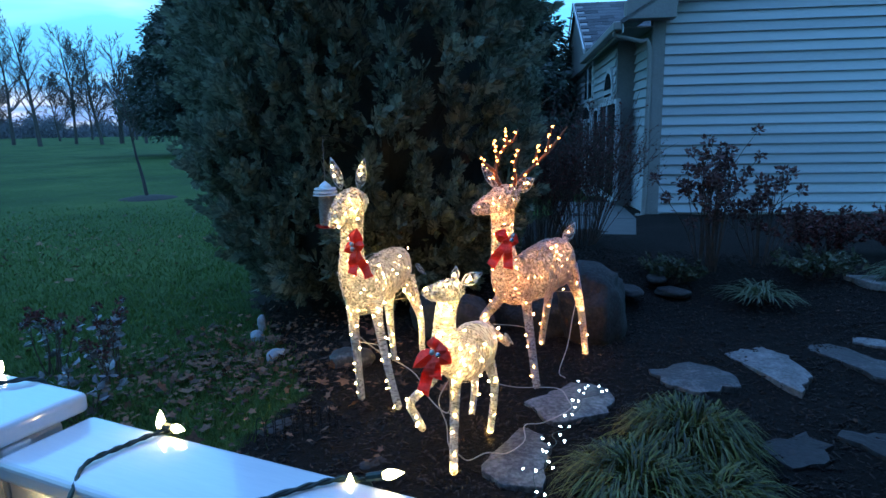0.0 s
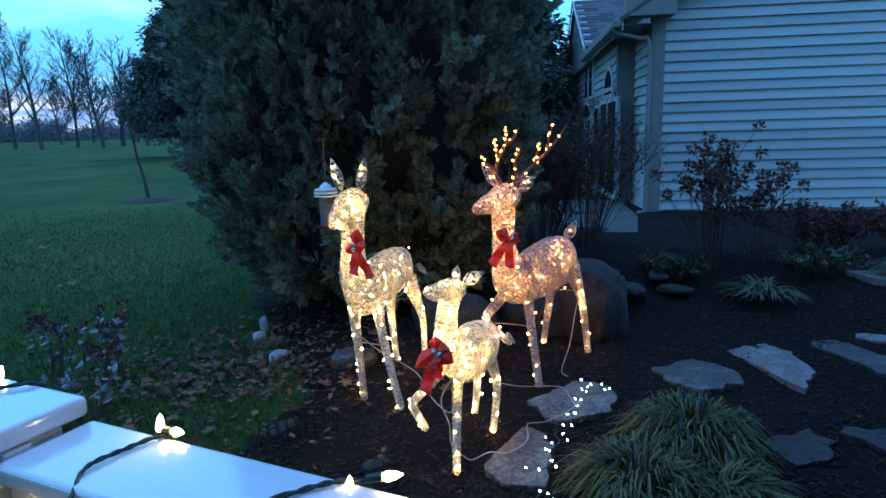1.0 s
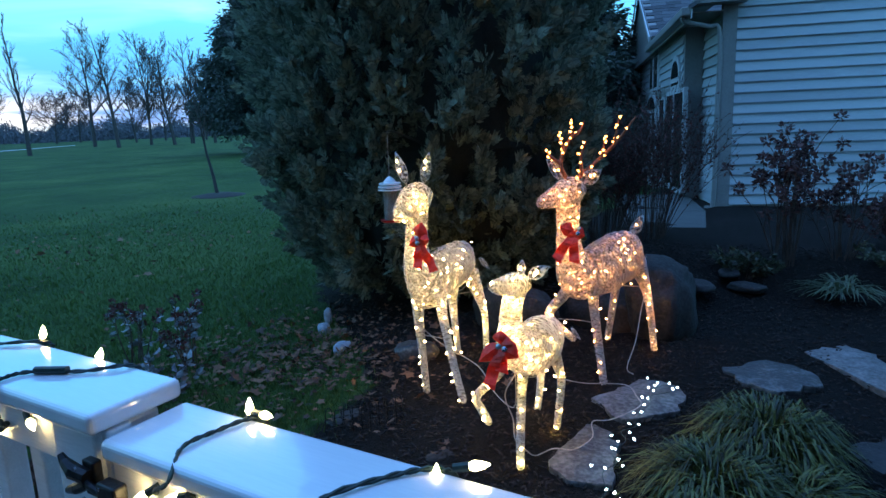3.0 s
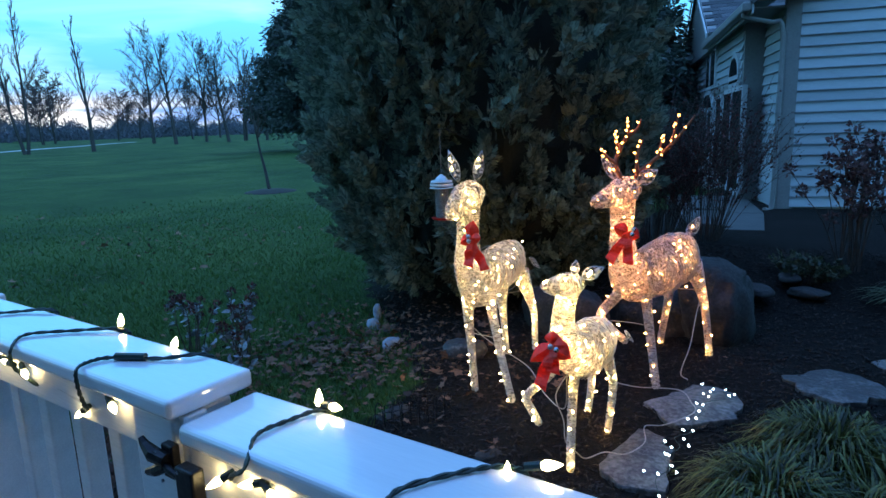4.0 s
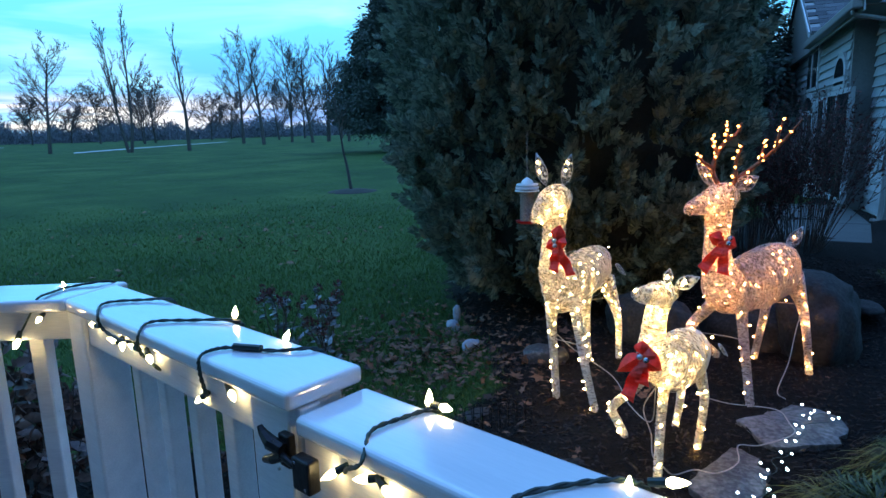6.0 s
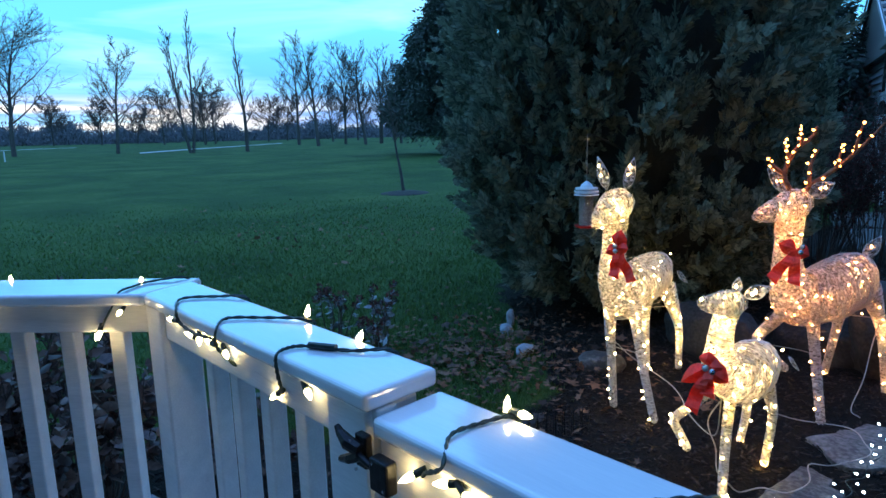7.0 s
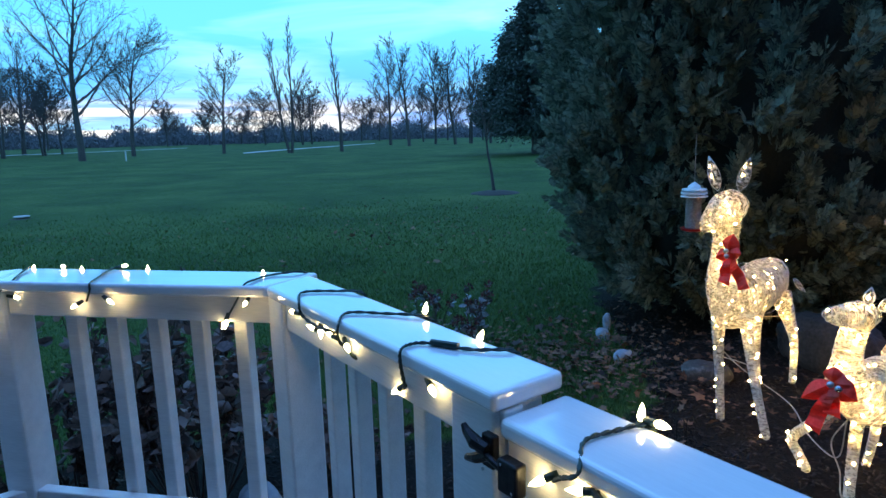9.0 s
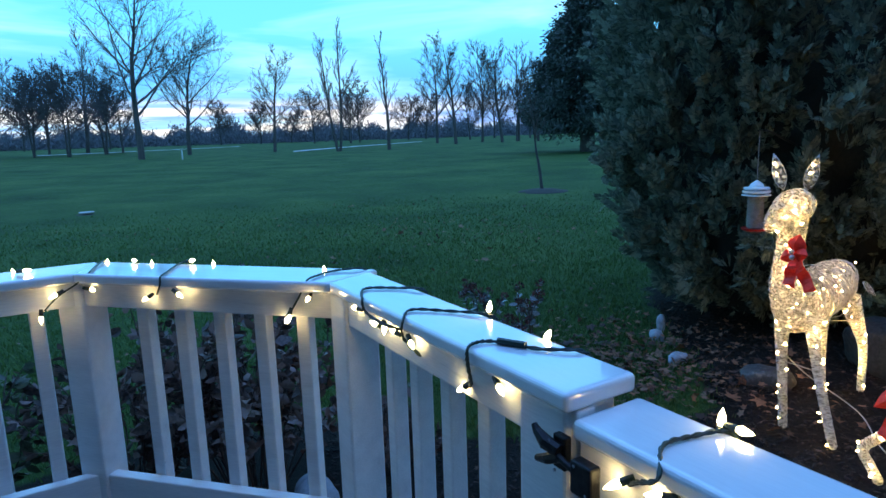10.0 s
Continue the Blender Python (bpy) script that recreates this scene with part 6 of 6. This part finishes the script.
part("hanger", Lump().tube([(0, 0, 0.284), (0.0, 0.0, 0.45), (0.0, 0.002, 0.555)], 0.0016, 5).made("hanger", M_CORD), None, feeder)

part("perch_twig", Lump().tube(spline([(0.0, -0.02, 0.556), (-0.03, 0.12, 0.553), (-0.12, 0.42, 0.51), (-0.2, 0.75, 0.45)], 4), [0.003] * 4 + [0.005] * 4 + [0.008] * 5, 6).made("perch_twig", M_CORE), None, feeder, "dark twig that the feeder hangs from")

# ---- low wire edging at the border of the bed ----
edging = thing("wire_edging", "short dark wire garden edging beside fallen leaves", "garden edging", pose(-1.93, 2.12, 0.0, 0, 0, 52))
for k in range(9):
    x0 = 0.045 * k
    part("hoop", Lump().tube(spline([(x0, 0, -0.02), (x0, 0.002, 0.11), (x0 + 0.017, 0.004, 0.14 - 0.02 * (k % 2)), (x0 + 0.034, 0.002, 0.11), (x0 + 0.034, 0, -0.02)], 4), 0.0022, 5).made("hoop", M_BLACK), None, edging)
for z0 in (0.035, 0.085):
    part("crosswire", Lump().tube([(-0.01, -0.003, z0), (0.20, -0.003, z0 + 0.003), (0.41, -0.003, z0)], 0.0018, 5).made("crosswire", M_BLACK), None, edging)

# ---- timber step below the gate ----
M_TIMBER = surface("red_brown_timber", (0.10, 0.045, 0.022), (0.20, 0.095, 0.05), 4, 0.7, 0.3, 60, stretch=(1, 8, 8))
step = thing("timber_step", "red-brown timber garden step with a pale nosing", "step", pose(-1.30, 0.72, 0.0))
part("riser", box(0.0, 0.75, 0.0, 0.035, 0.0, 0.30, 0.004), M_TIMBER, step)
part("tread", box(-0.02, 0.77, 0.036, 0.32, 0.262, 0.30, 0.005), M_TIMBER, step)
part("nosing", box(-0.02, 0.77, -0.02, -0.001, 0.27, 0.305, 0.004), M_PALETRIM, step)
part("side_board", box(-0.035, -0.001, 0.0, 0.32, 0.0, 0.26, 0.004), M_TIMBER, step)

# ---- far lawn: sapling, path, marker, drain ----
sapling = bare_tree(-12.5, 10.55, 2.6, 77, 0.34, 1, "leaning young sapling in a ring of dark mulch", 0.013, 0.5, 1, M_CANE)
sapling.matrix_world = Matrix.Translation(sapling.matrix_world.translation) @ Matrix.Rotation(radians(9), 4, Vector((0.75, -0.66, 0)))
M_MULCHRING = surface("dark_mulch", (0.008, 0.006, 0.005), (0.035, 0.026, 0.02), 20, 0.95, 0.6, 90)
ring = new("mulch_ring", mesh("mulch_ring", *turned([(0.75, 0.0), (0.62, 0.05), (0.3, 0.10), (0.08, 0.11)], 28), M_MULCHRING))
ring.matrix_world = pose(-12.5, 10.55, height(-12.5, 10.55) - 0.01)
tagged(ring, "ring of dark mulch round the sapling", "mulch", kind="structure")
M_PATH = surface("pale_cart_path", (0.35, 0.35, 0.34), (0.5, 0.5, 0.48), 0.5, 0.8, 0, 10)


def cart_path(rows, wide):
    vs, fs = [], []
    sp = spline(rows, 8)
    for i, (az, d) in enumerate(sp):
        for k in (-0.5, 0.5):
            x, y = on_lawn(az, d + k * wide)
            vs.append((x, y, height(x, y) + 0.07))
        if i:
            fs.append((2 * i - 2, 2 * i - 1, 2 * i + 1, 2 * i))
    tagged(new("cart_path", mesh("cart_path", vs, fs, M_PATH)), "pale paved path across the far lawn", "path", kind="structure")


cart_path([(161.5, 70), (159.5, 76), (157, 84), (154.5, 92), (152.5, 100), (150, 112)], 3.6)
cart_path([(181, 96), (175, 104), (171, 110), (166, 122)], 2.5)
marker = tagged(new("marker_post", mesh("marker_post", *turned([(0.05, 0), (0.05, 0.75), (0.02, 0.8)], 10), M_PALETRIM)), "small white marker post on the far lawn", "post")
marker.matrix_world = pose(*on_lawn(170.7, 58), height(*on_lawn(170.7, 58)) - 0.02)
drain = thing("drain_cover", "pale round drain lid with a dark shadow ring in the lawn", "drain cover", pose(-16.6, 0.35, height(-16.6, 0.35) + 0.02))
# dark ring: the shadow round the lid, modelled and coloured as a part
part("rim", mesh("rim", *turned([(0.34, -0.10), (0.30, -0.035), (0.20, -0.03)], 24), M_MULCHRING), None, drain)
part("lid", mesh("lid", *turned([(0.16, 0.0), (0.16, 0.02), (0.14, 0.025)], 24), M_CONCRETE), None, drain)


# ---- litter, mulch chips, grass blades ----
M_LITTER = leafy("fallen_leaves", (0.035, 0.018, 0.011), (0.21, 0.105, 0.058), 0.1, 0.8)
M_CHIP = surface("mulch_chips", (0.005, 0.0038, 0.003), (0.032, 0.022, 0.016), 30, 0.9, 0.3, 120, per="island")
M_BLADE = leafy("grass_blades", (0.032, 0.072, 0.014), (0.085, 0.145, 0.032), 0.3, 0.6)


def scatter_leaves():
    r2 = np.random.default_rng(12)
    pts = []
    while len(pts) < 1500:
        x, y = r2.uniform(-4.4, -1.3), r2.uniform(1.2, 4.3)
        k = math.exp(-(((x + 2.75) / 0.62) ** 2 + ((y - 2.85) / 0.65) ** 2)) + 0.03
        if r2.uniform() < k:
            pts.append((x, y, height(x, y) + r2.uniform(0.015, 0.055), 1.0))
    for i in range(520):
        x, y = r2.uniform(-14, -3.6), r2.uniform(-3, 9)
        pts.append((x, y, height(x, y) + 0.045, 1.1))
    for i in range(260):
        x, y = r2.normal(-8.2, 1.2), r2.normal(5.0, 1.0)
        pts.append((x, y, height(x, y) + 0.045, 1.25))
    for i in range(60):
        x, y = r2.uniform(-1.8, 1.4), r2.uniform(1.2, 5.2)
        pts.append((x, y, height(x, y) + 0.02, 0.7))
    n = len(pts)
    p = np.array(pts)
    size = p[:, 3:4] * r2.uniform(0.012, 0.032, (n, 1)) * (1 + (r2.uniform(0, 1, (n, 1)) < 0.10) * 0.9)
    o = r2.normal(0, 1, (n, 3)) * np.array([1, 1, 0.25])
    o /= np.linalg.norm(o, axis=1, keepdims=True)
    s = np.cross(o, np.array([0, 0, 1.0]) + r2.normal(0, 0.35, (n, 3)))
    s /= np.linalg.norm(s, axis=1, keepdims=True)
    up = np.cross(s, o) * r2.uniform(-0.25, 0.35, (n, 1))
    # lobed outline: five points with notches between them, curled at the tips
    rows = []
    for k in range(10):
        w = math.pi * (k - 4.5) / 5.4
        rad = (1.0, 0.52)[k % 2] * (1.0 - 0.035 * abs(k - 4.5)) * r2.uniform(0.8, 1.15, (n, 1))
        rows.append(p[:, :3] + size * rad * (o * math.cos(w) + s * math.sin(w) + up * (rad ** 2)))
    v = np.stack([p[:, :3] - o * size * 0.35] + rows, 1).reshape(-1, 3)
    k = np.arange(n)[:, None] * 11
    f = np.concatenate([k + np.array([[0, j, j + 1]]) for j in range(1, 10)])
    tagged(new("fallen_leaves", soup("fallen_leaves", v, f, M_LITTER)), "brown and tan fallen leaves on mulch and lawn", "leaves", kind="stuff")


def scatter_chips():
    r2 = np.random.default_rng(13)
    x, y = r2.uniform(-3.6, 2.2, 26000), r2.uniform(0.7, 6.4, 26000)
    keep = np.array([bed_edge(a, b) > 0.02 for a, b in zip(x, y)])
    x, y = x[keep], y[keep]
    n = len(x)
    z = np.array([height(a, b) + 0.035 * noise.noise((a * 1.7, b * 1.7, 0.3)) for a, b in zip(x, y)])
    c = np.stack([x, y, z + r2.uniform(0.0, 0.012, n)], 1)
    a = r2.uniform(0, 2 * math.pi, n)
    d = np.stack([np.cos(a), np.sin(a), r2.normal(0, 0.3, n)], 1)
    s = np.stack([-np.sin(a), np.cos(a), r2.normal(0, 0.3, n)], 1)
    u = np.cross(d, s)
    ln, w, h = r2.uniform(0.005, 0.022, (n, 1)), r2.uniform(0.002, 0.005, (n, 1)), r2.uniform(0.001, 0.003, (n, 1))
    cor = [c + sx * d * ln + sy * s * w + sz * u * h for sz in (-1, 1) for sx, sy in ((-1, -1), (1, -1), (1, 1), (-1, 1))]
    v = np.stack(cor, 1).reshape(-1, 3)
    k = np.arange(n)[:, None] * 8
    f = np.concatenate([k + np.array([q]) for q in ((4, 5, 6, 7), (0, 1, 5, 4), (1, 2, 6, 5), (2, 3, 7, 6), (3, 0, 4, 7))])
    tagged(new("mulch_chips", soup("mulch_chips", v, f, M_CHIP)), "dark brown shredded mulch chips", "mulch", kind="stuff")


def scatter_grass():
    r2 = np.random.default_rng(14)
    n = 150000
    d = 2.3 + 13.9 * r2.uniform(0, 1, n) ** 1.3
    a = np.radians(r2.uniform(112, 196, n))
    x, y = d * np.cos(a), d * np.sin(a)
    keep = np.array([bed_edge(p, q) < r for p, q, r in zip(x, y, r2.normal(-0.03, 0.07, n))]) & (r2.uniform(0, 1, n) < np.clip(1.04 - (d - 4) / 12, 0, 1))
    x, y, d = x[keep], y[keep], d[keep]
    n = len(x)
    z = np.array([height(p, q) + (0.06 * noise.noise((p * 0.22, q * 0.22, 4.1)) if math.hypot(p, q) > 6 else 0) for p, q in zip(x, y)])
    c = np.stack([x, y, z - 0.005], 1)
    w = r2.uniform(0, 2 * math.pi, n)
    s = np.stack([np.cos(w), np.sin(w), np.zeros(n)], 1) * (0.0022 + 0.0007 * d)[:, None]
    t = np.stack([r2.normal(0, 0.02, n), r2.normal(0, 0.02, n), r2.uniform(0.025, 0.06, n)], 1)
    v = np.stack([c - s, c + s, c + t], 1).reshape(-1, 3)
    tagged(new("grass", soup("grass", v, np.arange(len(v)).reshape(-1, 3), M_BLADE)), "short green lawn grass", "grass", kind="stuff")


scatter_leaves()
scatter_chips()
scatter_grass()
